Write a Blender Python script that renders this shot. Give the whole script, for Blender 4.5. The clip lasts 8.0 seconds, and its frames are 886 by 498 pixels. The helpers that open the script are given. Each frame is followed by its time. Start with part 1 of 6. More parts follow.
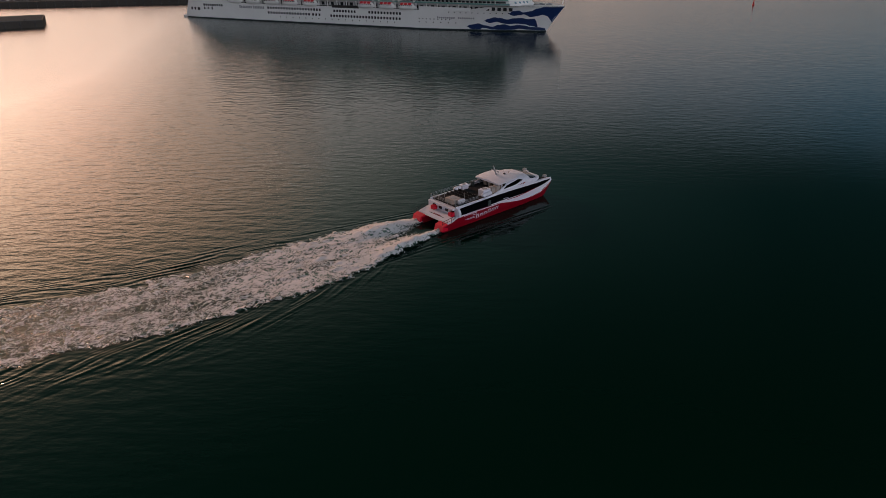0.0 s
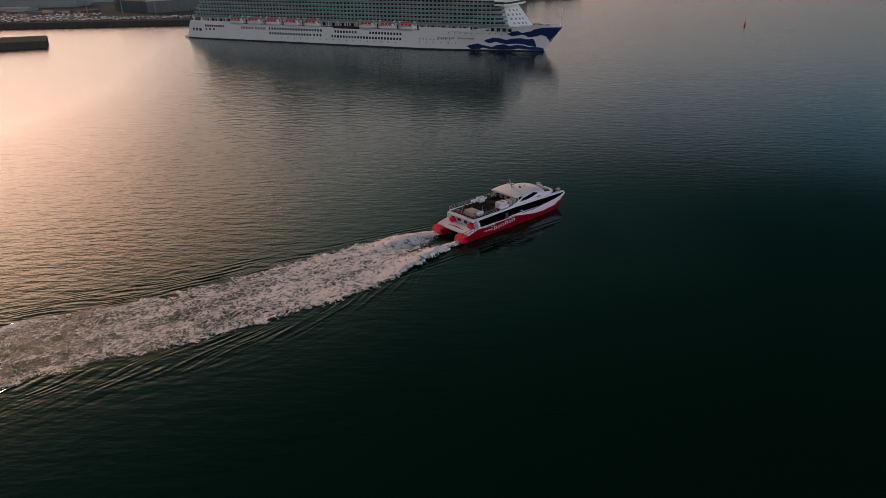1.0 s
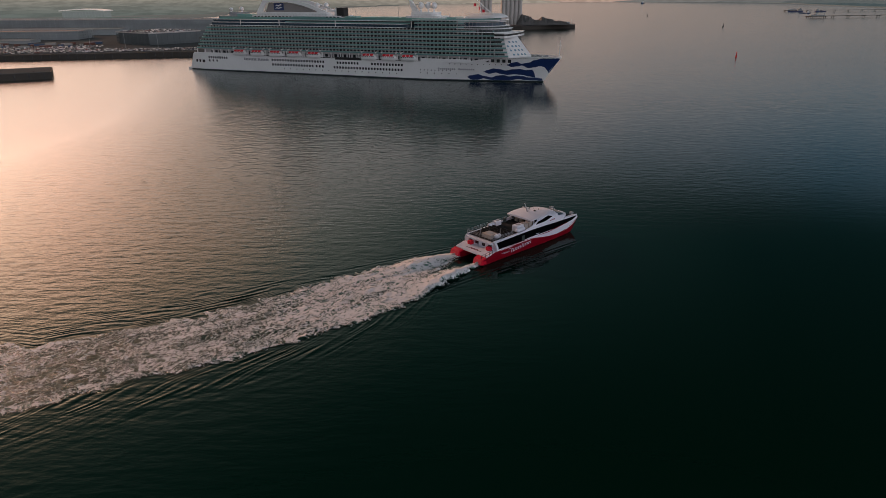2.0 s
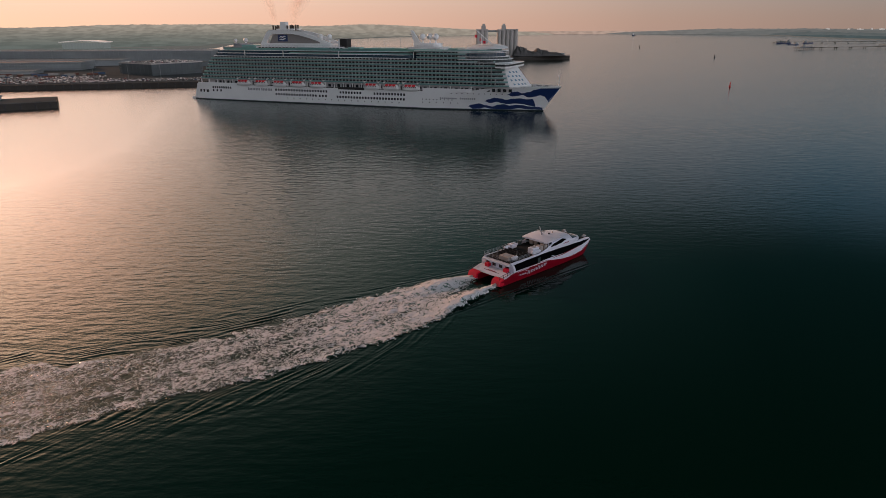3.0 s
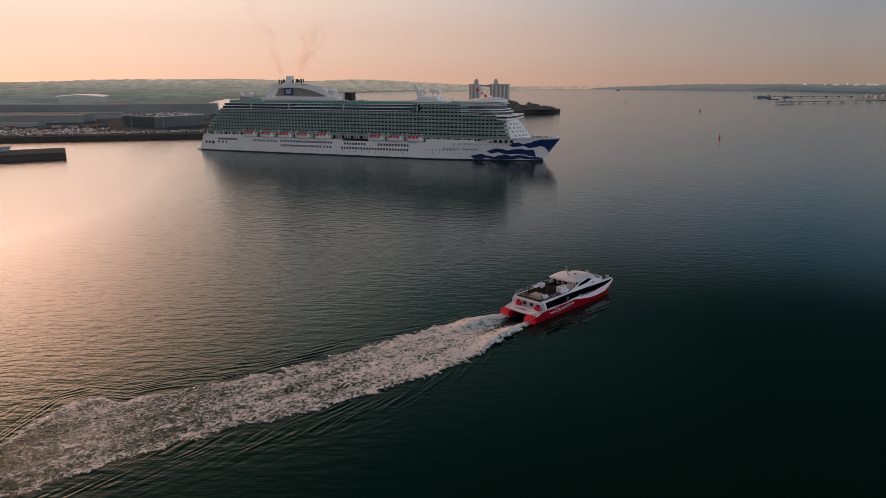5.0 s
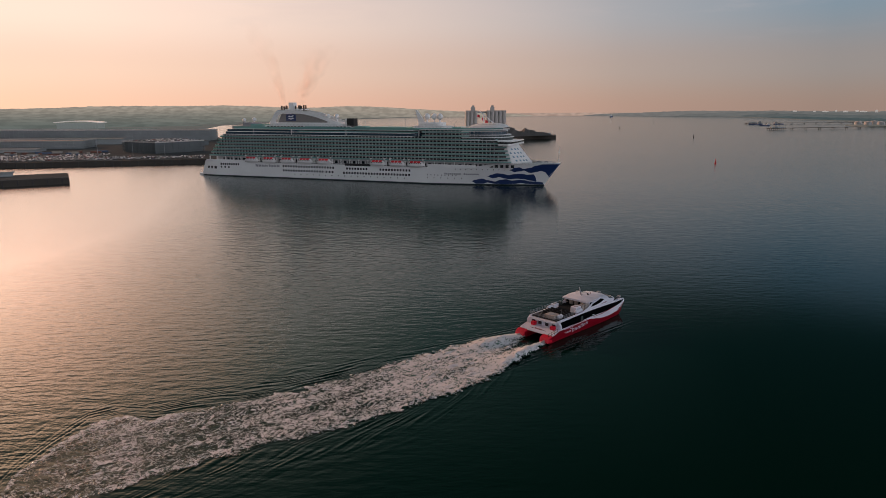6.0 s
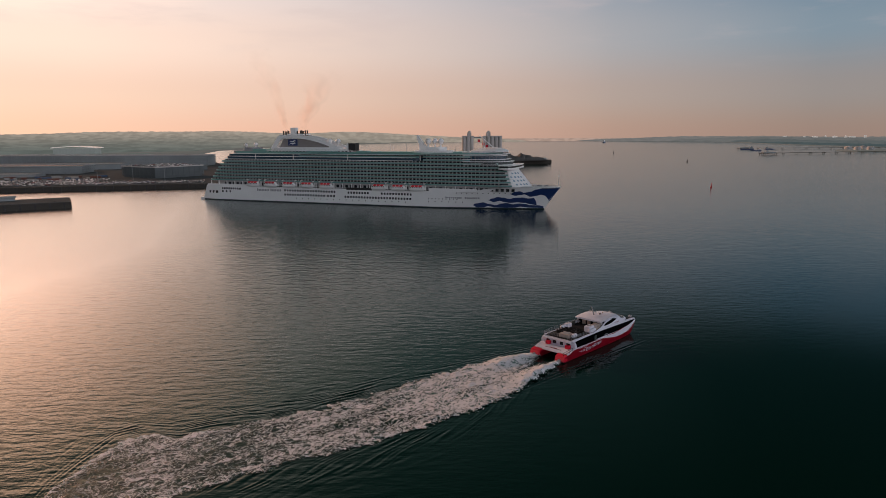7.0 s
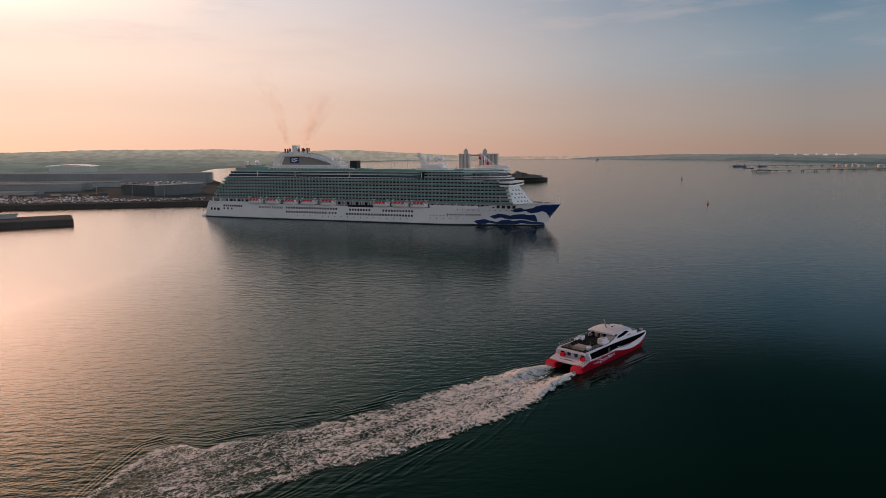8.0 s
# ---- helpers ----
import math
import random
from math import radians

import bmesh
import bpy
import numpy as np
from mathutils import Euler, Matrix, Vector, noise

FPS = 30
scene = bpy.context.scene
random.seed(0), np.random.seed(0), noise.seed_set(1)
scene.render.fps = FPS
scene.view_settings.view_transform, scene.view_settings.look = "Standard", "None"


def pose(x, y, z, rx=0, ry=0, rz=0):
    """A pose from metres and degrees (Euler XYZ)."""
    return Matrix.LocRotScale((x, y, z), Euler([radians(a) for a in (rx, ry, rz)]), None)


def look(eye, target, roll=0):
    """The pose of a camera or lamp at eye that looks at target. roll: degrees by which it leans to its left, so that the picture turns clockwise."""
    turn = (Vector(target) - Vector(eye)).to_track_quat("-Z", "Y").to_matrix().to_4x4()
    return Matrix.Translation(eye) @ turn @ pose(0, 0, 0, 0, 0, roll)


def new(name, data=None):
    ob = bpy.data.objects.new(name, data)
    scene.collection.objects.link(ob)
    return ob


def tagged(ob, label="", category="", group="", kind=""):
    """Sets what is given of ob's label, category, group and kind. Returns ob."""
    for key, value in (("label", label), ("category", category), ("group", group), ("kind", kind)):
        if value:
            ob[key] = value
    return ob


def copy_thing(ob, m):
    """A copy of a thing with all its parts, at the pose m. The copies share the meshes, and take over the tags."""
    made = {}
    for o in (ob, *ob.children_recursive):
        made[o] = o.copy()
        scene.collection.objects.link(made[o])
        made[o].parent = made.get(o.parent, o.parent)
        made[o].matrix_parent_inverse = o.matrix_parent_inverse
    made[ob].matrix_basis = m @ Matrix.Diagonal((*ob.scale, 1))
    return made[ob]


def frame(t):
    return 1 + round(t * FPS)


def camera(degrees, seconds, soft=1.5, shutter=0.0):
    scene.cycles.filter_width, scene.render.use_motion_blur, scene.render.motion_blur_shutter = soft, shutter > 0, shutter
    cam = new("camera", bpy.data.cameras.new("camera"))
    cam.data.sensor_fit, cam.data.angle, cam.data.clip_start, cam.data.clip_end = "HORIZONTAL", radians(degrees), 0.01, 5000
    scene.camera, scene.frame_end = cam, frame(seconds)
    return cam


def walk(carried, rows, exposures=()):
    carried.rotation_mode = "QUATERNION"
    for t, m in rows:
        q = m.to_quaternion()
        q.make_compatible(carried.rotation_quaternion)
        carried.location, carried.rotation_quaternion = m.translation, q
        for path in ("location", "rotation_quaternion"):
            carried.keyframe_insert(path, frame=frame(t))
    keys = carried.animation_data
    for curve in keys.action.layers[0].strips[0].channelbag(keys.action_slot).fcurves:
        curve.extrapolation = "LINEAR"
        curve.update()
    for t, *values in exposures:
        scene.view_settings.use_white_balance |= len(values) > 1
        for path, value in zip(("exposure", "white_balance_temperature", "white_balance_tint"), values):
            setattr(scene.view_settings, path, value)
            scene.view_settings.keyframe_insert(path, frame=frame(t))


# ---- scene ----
cam = camera(67.5, 8.0, soft=0.85)
PATH = (
    (0.0, 24.04, 15.48, 60.64, 1.881, -25.261, 0.353),
    (0.5, 20.91, 13.44, 60.57, 1.511, -24.535, 0.346),
    (1.0, 17.80, 11.41, 60.49, 1.155, -23.618, 0.338),
    (1.5, 14.70, 9.40, 60.41, 0.814, -22.389, 0.329),
    (3.0, 5.75, 3.55, 60.08, -0.008, -18.633, 0.283),
    (3.5, 2.86, 1.75, 59.91, -0.265, -17.505, 0.263),
    (4.0, -0.00, 0.00, 59.73, -0.521, -16.421, 0.243),
    (4.5, -2.85, -1.71, 59.54, -0.783, -15.339, 0.224),
    (6.0, -11.59, -6.37, 58.89, -1.543, -12.046, 0.196),
    (6.5, -14.57, -7.87, 58.65, -1.821, -10.965, 0.201),
    (7.0, -17.57, -9.36, 58.41, -2.099, -9.915, 0.212),
    (7.5, -20.60, -10.85, 58.17, -2.371, -9.002, 0.229),
    (8.0, -23.66, -12.33, 57.93, -2.635, -8.386, 0.249),
)
walk(cam, [(t, pose(x, y, z, 90 + pitch, roll, yaw)) for t, x, y, z, yaw, pitch, roll in PATH],
     [(0.0, 0.0), (8.0, 0.0)])

# ---- light: low sun ahead and to one side, hazy dawn sky ----
SUN_AZ, SUN_EL = -45.0, 15.0         # degrees from +y towards +x; above the horizon


def link(tree, a, b):
    tree.links.new(a, b)


def nodes_of(tree, kind, **values):
    nd = tree.nodes.new(kind)
    for key, value in values.items():
        nd.inputs[key.replace("_", " ")].default_value = value
    return nd


def math_node(tree, op, a, b=None, c=None, clamp=False):
    nd = tree.nodes.new("ShaderNodeMath")
    nd.operation, nd.use_clamp = op, clamp
    for i, v in enumerate((a, b, c)):
        if v is None:
            continue
        if isinstance(v, (int, float)):
            nd.inputs[i].default_value = v
        else:
            link(tree, v, nd.inputs[i])
    return nd.outputs[0]


def ramp_node(tree, fac, stops, ease="EASE"):
    nd = tree.nodes.new("ShaderNodeValToRGB")
    nd.color_ramp.interpolation = ease
    el = nd.color_ramp.elements
    while len(el) < len(stops):
        el.new(0.5)
    for e, (p, c) in zip(el, stops):
        e.position = p
        e.color = (*c, 1) if len(c) == 3 else c
    link(tree, fac, nd.inputs[0])
    return nd.outputs[0]


def mix_color(tree, fac, a, b, mode="MIX"):
    nd = tree.nodes.new("ShaderNodeMix")
    nd.data_type, nd.blend_type = "RGBA", mode
    for sock, v in ((nd.inputs[0], fac), (nd.inputs[6], a), (nd.inputs[7], b)):
        if isinstance(v, (int, float)):
            sock.default_value = v
        elif isinstance(v, tuple):
            sock.default_value = (*v, 1)
        else:
            link(tree, v, sock)
    return nd.outputs[2]


def build_world():
    w = bpy.data.worlds.new("dawn_sky")
    scene.world = w
    w.use_nodes = True
    tr = w.node_tree
    tr.nodes.clear()
    out = tr.nodes.new("ShaderNodeOutputWorld")
    sky = tr.nodes.new("ShaderNodeTexSky")
    sky.sky_type, sky.sun_disc = "NISHITA", False
    sky.sun_elevation, sky.sun_rotation = radians(SUN_EL), radians(SUN_AZ)
    sky.air_density, sky.dust_density, sky.ozone_density = 1.0, 0.3, 2.0
    tc = tr.nodes.new("ShaderNodeTexCoord")
    sep = tr.nodes.new("ShaderNodeSeparateXYZ")
    link(tr, tc.outputs["Generated"], sep.inputs[0])
    x, y, z = sep.outputs
    # hazy colours by height, on the sun's side and away from it
    warm = ramp_node(tr, math_node(tr, "MULTIPLY_ADD", z, 0.9, 0.1), WARM)
    cool = ramp_node(tr, math_node(tr, "MULTIPLY_ADD", z, 0.9, 0.1), COOL)
    sx, sy = math.sin(radians(SUN_AZ)), math.cos(radians(SUN_AZ))
    side = math_node(tr, "ADD", math_node(tr, "MULTIPLY", x, sx), math_node(tr, "MULTIPLY", y, sy))
    near = ramp_node(tr, math_node(tr, "MULTIPLY_ADD", side, 0.5, 0.5), SIDE, "LINEAR")
    haze = mix_color(tr, near, cool, warm)
    # the glow round the sun, flattened by the haze; above the haze layer it is all that is left
    flat = tr.nodes.new("ShaderNodeVectorMath")
    flat.operation = "MULTIPLY"
    flat.inputs[1].default_value = (1, 1, GLOW_FLAT)
    link(tr, tc.outputs["Generated"], flat.inputs[0])
    unit = tr.nodes.new("ShaderNodeVectorMath")
    unit.operation = "NORMALIZE"
    link(tr, flat.outputs[0], unit.inputs[0])
    to_sun = tr.nodes.new("ShaderNodeVectorMath")
    to_sun.operation = "DOT_PRODUCT"
    link(tr, unit.outputs[0], to_sun.inputs[0])
    to_sun.inputs[1].default_value = Vector((sx, sy, GLOW_FLAT * math.tan(radians(GLOW_EL)))).normalized()
    angle = math_node(tr, "DIVIDE", math_node(tr, "ARCCOSINE", to_sun.outputs["Value"]), math.pi)
    aureole = mix_color(tr, 1.0, ramp_node(tr, angle, [(d / 180, tuple(c / 8 for c in col)) for d, col in AUREOLE], "LINEAR"), (8.0, 8.0, 8.0), "MULTIPLY")
    thin = ramp_node(tr, z, [(0.34, (1, 1, 1)), (0.62, (0.30, 0.32, 0.33))])
    aureole = mix_color(tr, 1.0, aureole, thin, "MULTIPLY")
    rising = ramp_node(tr, z, [(0.13, (0, 0, 0)), (0.30, (1, 1, 1))])
    haze = mix_color(tr, rising, haze, aureole, "LIGHTEN")
    upper = ramp_node(tr, z, [(HAZE_TOP[0], (0, 0, 0)), (HAZE_TOP[1], (1, 1, 1))])
    haze = mix_color(tr, upper, haze, aureole)
    # pale sky opposite the sun, out of view, brightened to fill shaded sides
    anti = ramp_node(tr, math_node(tr, "MULTIPLY_ADD", side, 0.5, 0.5), [(0.0, (1, 1, 1)), (0.42, (0, 0, 0))])
    pale = ramp_node(tr, math_node(tr, "MULTIPLY_ADD", z, 0.9, 0.1), BACK_SKY)
    haze = mix_color(tr, anti, haze, pale)
    # thin streaks of high cloud
    mp = tr.nodes.new("ShaderNodeMapping")
    mp.inputs["Scale"].default_value = (2.2, 2.2, 13.0)
    mp.inputs["Rotation"].default_value = (0.10, 0.06, 0.4)
    link(tr, tc.outputs["Generated"], mp.inputs[0])
    cl = nodes_of(tr, "ShaderNodeTexNoise", Scale=2.6, Detail=7.0, Roughness=0.58)
    link(tr, mp.outputs[0], cl.inputs["Vector"])
    streak = ramp_node(tr, cl.outputs["Fac"], [(0.48, (0, 0, 0)), (0.70, (1, 1, 1))])
    high = math_node(tr, "MULTIPLY", math_node(tr, "MULTIPLY_ADD", z, 5.0, -0.35, clamp=True), 0.5)
    high = math_node(tr, "MULTIPLY", high, math_node(tr, "MULTIPLY_ADD", z, -22.0, 5.4, clamp=True))   # none above the haze
    haze = mix_color(tr, math_node(tr, "MULTIPLY", streak, high), haze, (0.72, 0.55, 0.52))
    # multiply tints this sky and dims it to under a fifth of its strength
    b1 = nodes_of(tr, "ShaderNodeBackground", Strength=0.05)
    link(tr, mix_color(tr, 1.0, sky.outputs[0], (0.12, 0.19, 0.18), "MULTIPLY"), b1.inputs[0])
    b2 = nodes_of(tr, "ShaderNodeBackground", Strength=0.85)
    link(tr, haze, b2.inputs[0])
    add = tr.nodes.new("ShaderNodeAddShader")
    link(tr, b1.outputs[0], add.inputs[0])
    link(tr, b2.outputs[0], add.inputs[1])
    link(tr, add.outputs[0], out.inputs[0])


GLOW_EL, GLOW_FLAT = 14.0, 2.5
AUREOLE = [(0, (6.6, 4.4, 2.9)), (12, (4.7, 2.55, 1.70)), (19, (2.45, 1.44, 1.00)), (28, (0.80, 0.71, 0.63)), (37, (0.18, 0.255, 0.24)),
           (45, (0.075, 0.130, 0.130)), (56, (0.012, 0.032, 0.034)), (70, (0.003, 0.011, 0.012)), (95, (0.002, 0.007, 0.007)), (180, (0.002, 0.007, 0.007))]
HAZE_TOP = (0.205, 0.34)
WARM = [(0.0, (0.70, 0.40, 0.30)), (0.10, (1.07, 0.585, 0.45)), (0.15, (1.10, 0.685, 0.53)), (0.21, (1.22, 0.85, 0.68)), (0.30, (1.13, 0.92, 0.85)),
        (0.42, (0.62, 0.54, 0.57)), (0.62, (0.18, 0.25, 0.29)), (1.0, (0.05, 0.09, 0.11))]
COOL = [(0.0, (0.15, 0.135, 0.14)), (0.10, (0.36, 0.235, 0.205)), (0.15, (0.34, 0.275, 0.27)), (0.22, (0.25, 0.305, 0.37)), (0.29, (0.13, 0.225, 0.325)),
        (0.37, (0.020, 0.045, 0.054)), (0.58, (0.003, 0.012, 0.013)), (1.0, (0.003, 0.010, 0.011))]
BACK_SKY = [(0.0, (0.20, 0.24, 0.25)), (0.10, (1.18, 1.07, 1.16)), (0.30, (1.60, 1.47, 1.66)), (0.55, (0.90, 0.97, 1.08)), (1.0, (0.05, 0.09, 0.11))]
SIDE = [(0.62, (0, 0, 0)), (0.74, (0.20, 0.20, 0.20)), (0.87, (0.62, 0.62, 0.62)), (0.97, (1, 1, 1))]
build_world()

sun = new("sun", bpy.data.lights.new("sun", "SUN"))
sun.data.energy, sun.data.angle, sun.data.color = 2.8, radians(6), (1.0, 0.52, 0.35)
sd = Vector((math.sin(radians(SUN_AZ)) * math.cos(radians(SUN_EL)), math.cos(radians(SUN_AZ)) * math.cos(radians(SUN_EL)), math.sin(radians(SUN_EL))))
sun.matrix_world = look(sd * 300, (0, 0, 0))

# ---- materials ----


def surface(name, color, rough=0.5, metal=0.0, vary=0.15, grain=1.0, stain=0.08, bump=0.1, coat=0.0, glow=None, shine=0.5):
    """Painted, concrete or planted surface: colour varied at two scales, grain in the relief. grain, stain: cycles per metre."""
    m = bpy.data.materials.new(name)
    m.use_nodes = True
    tr = m.node_tree
    p = tr.nodes["Principled BSDF"]
    tc = tr.nodes.new("ShaderNodeTexCoord")
    n1 = nodes_of(tr, "ShaderNodeTexNoise", Scale=grain, Detail=4.0)
    n2 = nodes_of(tr, "ShaderNodeTexNoise", Scale=stain, Detail=5.0, Roughness=0.65)
    link(tr, tc.outputs["Object"], n1.inputs["Vector"])
    link(tr, tc.outputs["Object"], n2.inputs["Vector"])
    low = tuple(c * (1 - vary) for c in color)
    high = tuple(min(1, c * (1 + vary)) for c in color)
    c1 = mix_color(tr, n2.outputs["Fac"], low, high)
    c2 = mix_color(tr, math_node(tr, "MULTIPLY", n1.outputs["Fac"], vary), c1, tuple(c * 0.55 for c in color))
    info = tr.nodes.new("ShaderNodeObjectInfo")
    c3 = mix_color(tr, math_node(tr, "MULTIPLY", info.outputs["Random"], vary * 0.5), c2, tuple(c * 0.7 for c in color))
    link(tr, c3, p.inputs["Base Color"])
    link(tr, math_node(tr, "MULTIPLY_ADD", n2.outputs["Fac"], 0.25, rough - 0.12, clamp=True), p.inputs["Roughness"])
    p.inputs["Metallic"].default_value = metal
    p.inputs["Coat Weight"].default_value = coat
    p.inputs["Specular IOR Level"].default_value = shine
    if bump:
        b = nodes_of(tr, "ShaderNodeBump", Strength=bump, Distance=0.05)
        link(tr, n1.outputs["Fac"], b.inputs["Height"])
        link(tr, b.outputs[0], p.inputs["Normal"])
    if glow:
        p.inputs["Emission Color"].default_value = (*glow[:3], 1)
        p.inputs["Emission Strength"].default_value = glow[3]
    return m


def water_material():
    m = bpy.data.materials.new("harbour_water")
    m.use_nodes = True
    tr = m.node_tree
    p = tr.nodes["Principled BSDF"]
    p.inputs["IOR"].default_value = 1.333
    tc = tr.nodes.new("ShaderNodeTexCoord")

    def layer(scale, detail, stretch, turn):
        mp = tr.nodes.new("ShaderNodeMapping")
        mp.inputs["Scale"].default_value = (stretch, 1, 1)
        mp.inputs["Rotation"].default_value = (0, 0, radians(turn))
        link(tr, tc.outputs["Object"], mp.inputs[0])
        n = nodes_of(tr, "ShaderNodeTexNoise", Scale=scale, Detail=detail, Roughness=0.5)
        link(tr, mp.outputs[0], n.inputs["Vector"])
        return n.outputs["Fac"]
    patches = ramp_node(tr, layer(0.012, 3.0, 0.45, 12), [(0.35, (0.84, 0.84, 0.84)), (0.65, (1, 1, 1))])
    swell = layer(0.40, 2.0, 0.38, 18)
    chop = layer(0.85, 2.5, 0.42, -12)
    ripple = layer(1.9, 2.0, 0.55, 9)
    h = math_node(tr, "ADD", math_node(tr, "MULTIPLY", swell, 0.52),
                  math_node(tr, "ADD", math_node(tr, "MULTIPLY", chop, 0.25), math_node(tr, "MULTIPLY", ripple, 0.07)))
    b = nodes_of(tr, "ShaderNodeBump", Distance=1.0)
    xyz = tr.nodes.new("ShaderNodeSeparateXYZ")
    link(tr, tc.outputs["Object"], xyz.inputs[0])
    across = math_node(tr, "MULTIPLY_ADD", xyz.outputs[1], -0.0042, math_node(tr, "MULTIPLY_ADD", xyz.outputs[0], -0.0155, -0.22))
    across = math_node(tr, "MULTIPLY", across, math_node(tr, "MULTIPLY_ADD", xyz.outputs[1], 0.0042, -0.45, clamp=True))
    # livelier towards the docks, calmer in the open channel
    near = math_node(tr, "MULTIPLY_ADD", xyz.outputs[1], -0.004, 1.6, clamp=True)
    left = math_node(tr, "MULTIPLY_ADD", xyz.outputs[0], -0.008, 0.40, clamp=True)
    # ruffled again off the ships; smooth in the lee of the fresh wake
    ruffled = math_node(tr, "MULTIPLY", math_node(tr, "SUBTRACT", 1.0, near), math_node(tr, "SUBTRACT", 1.0, left))
    lee = math_node(tr, "MULTIPLY_ADD", xyz.outputs[1], 0.0375, math_node(tr, "MULTIPLY_ADD", xyz.outputs[0], -0.0256, -4.25), clamp=True)
    breeze = math_node(tr, "MULTIPLY_ADD", math_node(tr, "MULTIPLY", near, left), 0.06, math_node(tr, "MULTIPLY_ADD", left, 0.63, 0.10))
    breeze = math_node(tr, "MULTIPLY_ADD", ruffled, 0.26, breeze)
    breeze = math_node(tr, "MULTIPLY", breeze, math_node(tr, "MULTIPLY_ADD", lee, 0.6, 0.4))
    link(tr, math_node(tr, "MULTIPLY", math_node(tr, "MULTIPLY", patches, breeze), WAVES), b.inputs["Strength"])
    link(tr, h, b.inputs["Height"])
    link(tr, b.outputs[0], p.inputs["Normal"])
    # further off the small waves blur into a soft sheen
    off = math_node(tr, "MULTIPLY_ADD", xyz.outputs[1], 0.0025, -0.62, clamp=True)
    sheen = math_node(tr, "MULTIPLY_ADD", math_node(tr, "MULTIPLY_ADD", across, 1.0, 0.0, clamp=True), 0.11, math_node(tr, "MULTIPLY_ADD", off, 0.07, 0.055))
    link(tr, sheen, p.inputs["Roughness"])
    # paler, silty water further out by the berths
    silt = math_node(tr, "MULTIPLY_ADD", xyz.outputs[1], 0.0036, -0.47, clamp=True)
    link(tr, mix_color(tr, silt, (0.0006, 0.0102, 0.0062), (0.0012, 0.0165, 0.0125)), p.inputs["Base Color"])
    # film is an added coat and warmer tint that brightens reflections off the docks
    film = math_node(tr, "MULTIPLY", math_node(tr, "MULTIPLY_ADD", across, 1.2, 0.0, clamp=True), 0.9)
    link(tr, film, p.inputs["Coat Weight"])
    link(tr, mix_color(tr, film, (0.15, 1.0, 0.78), (1.0, 0.86, 0.80)), p.inputs["Specular Tint"])
    link(tr, math_node(tr, "MULTIPLY_ADD", left, 0.15, 0.18), p.inputs["Specular IOR Level"])
    p.inputs["Coat Roughness"].default_value = 0.18
    p.inputs["Coat IOR"].default_value = 1.8
    return m


WAVES = 0.64


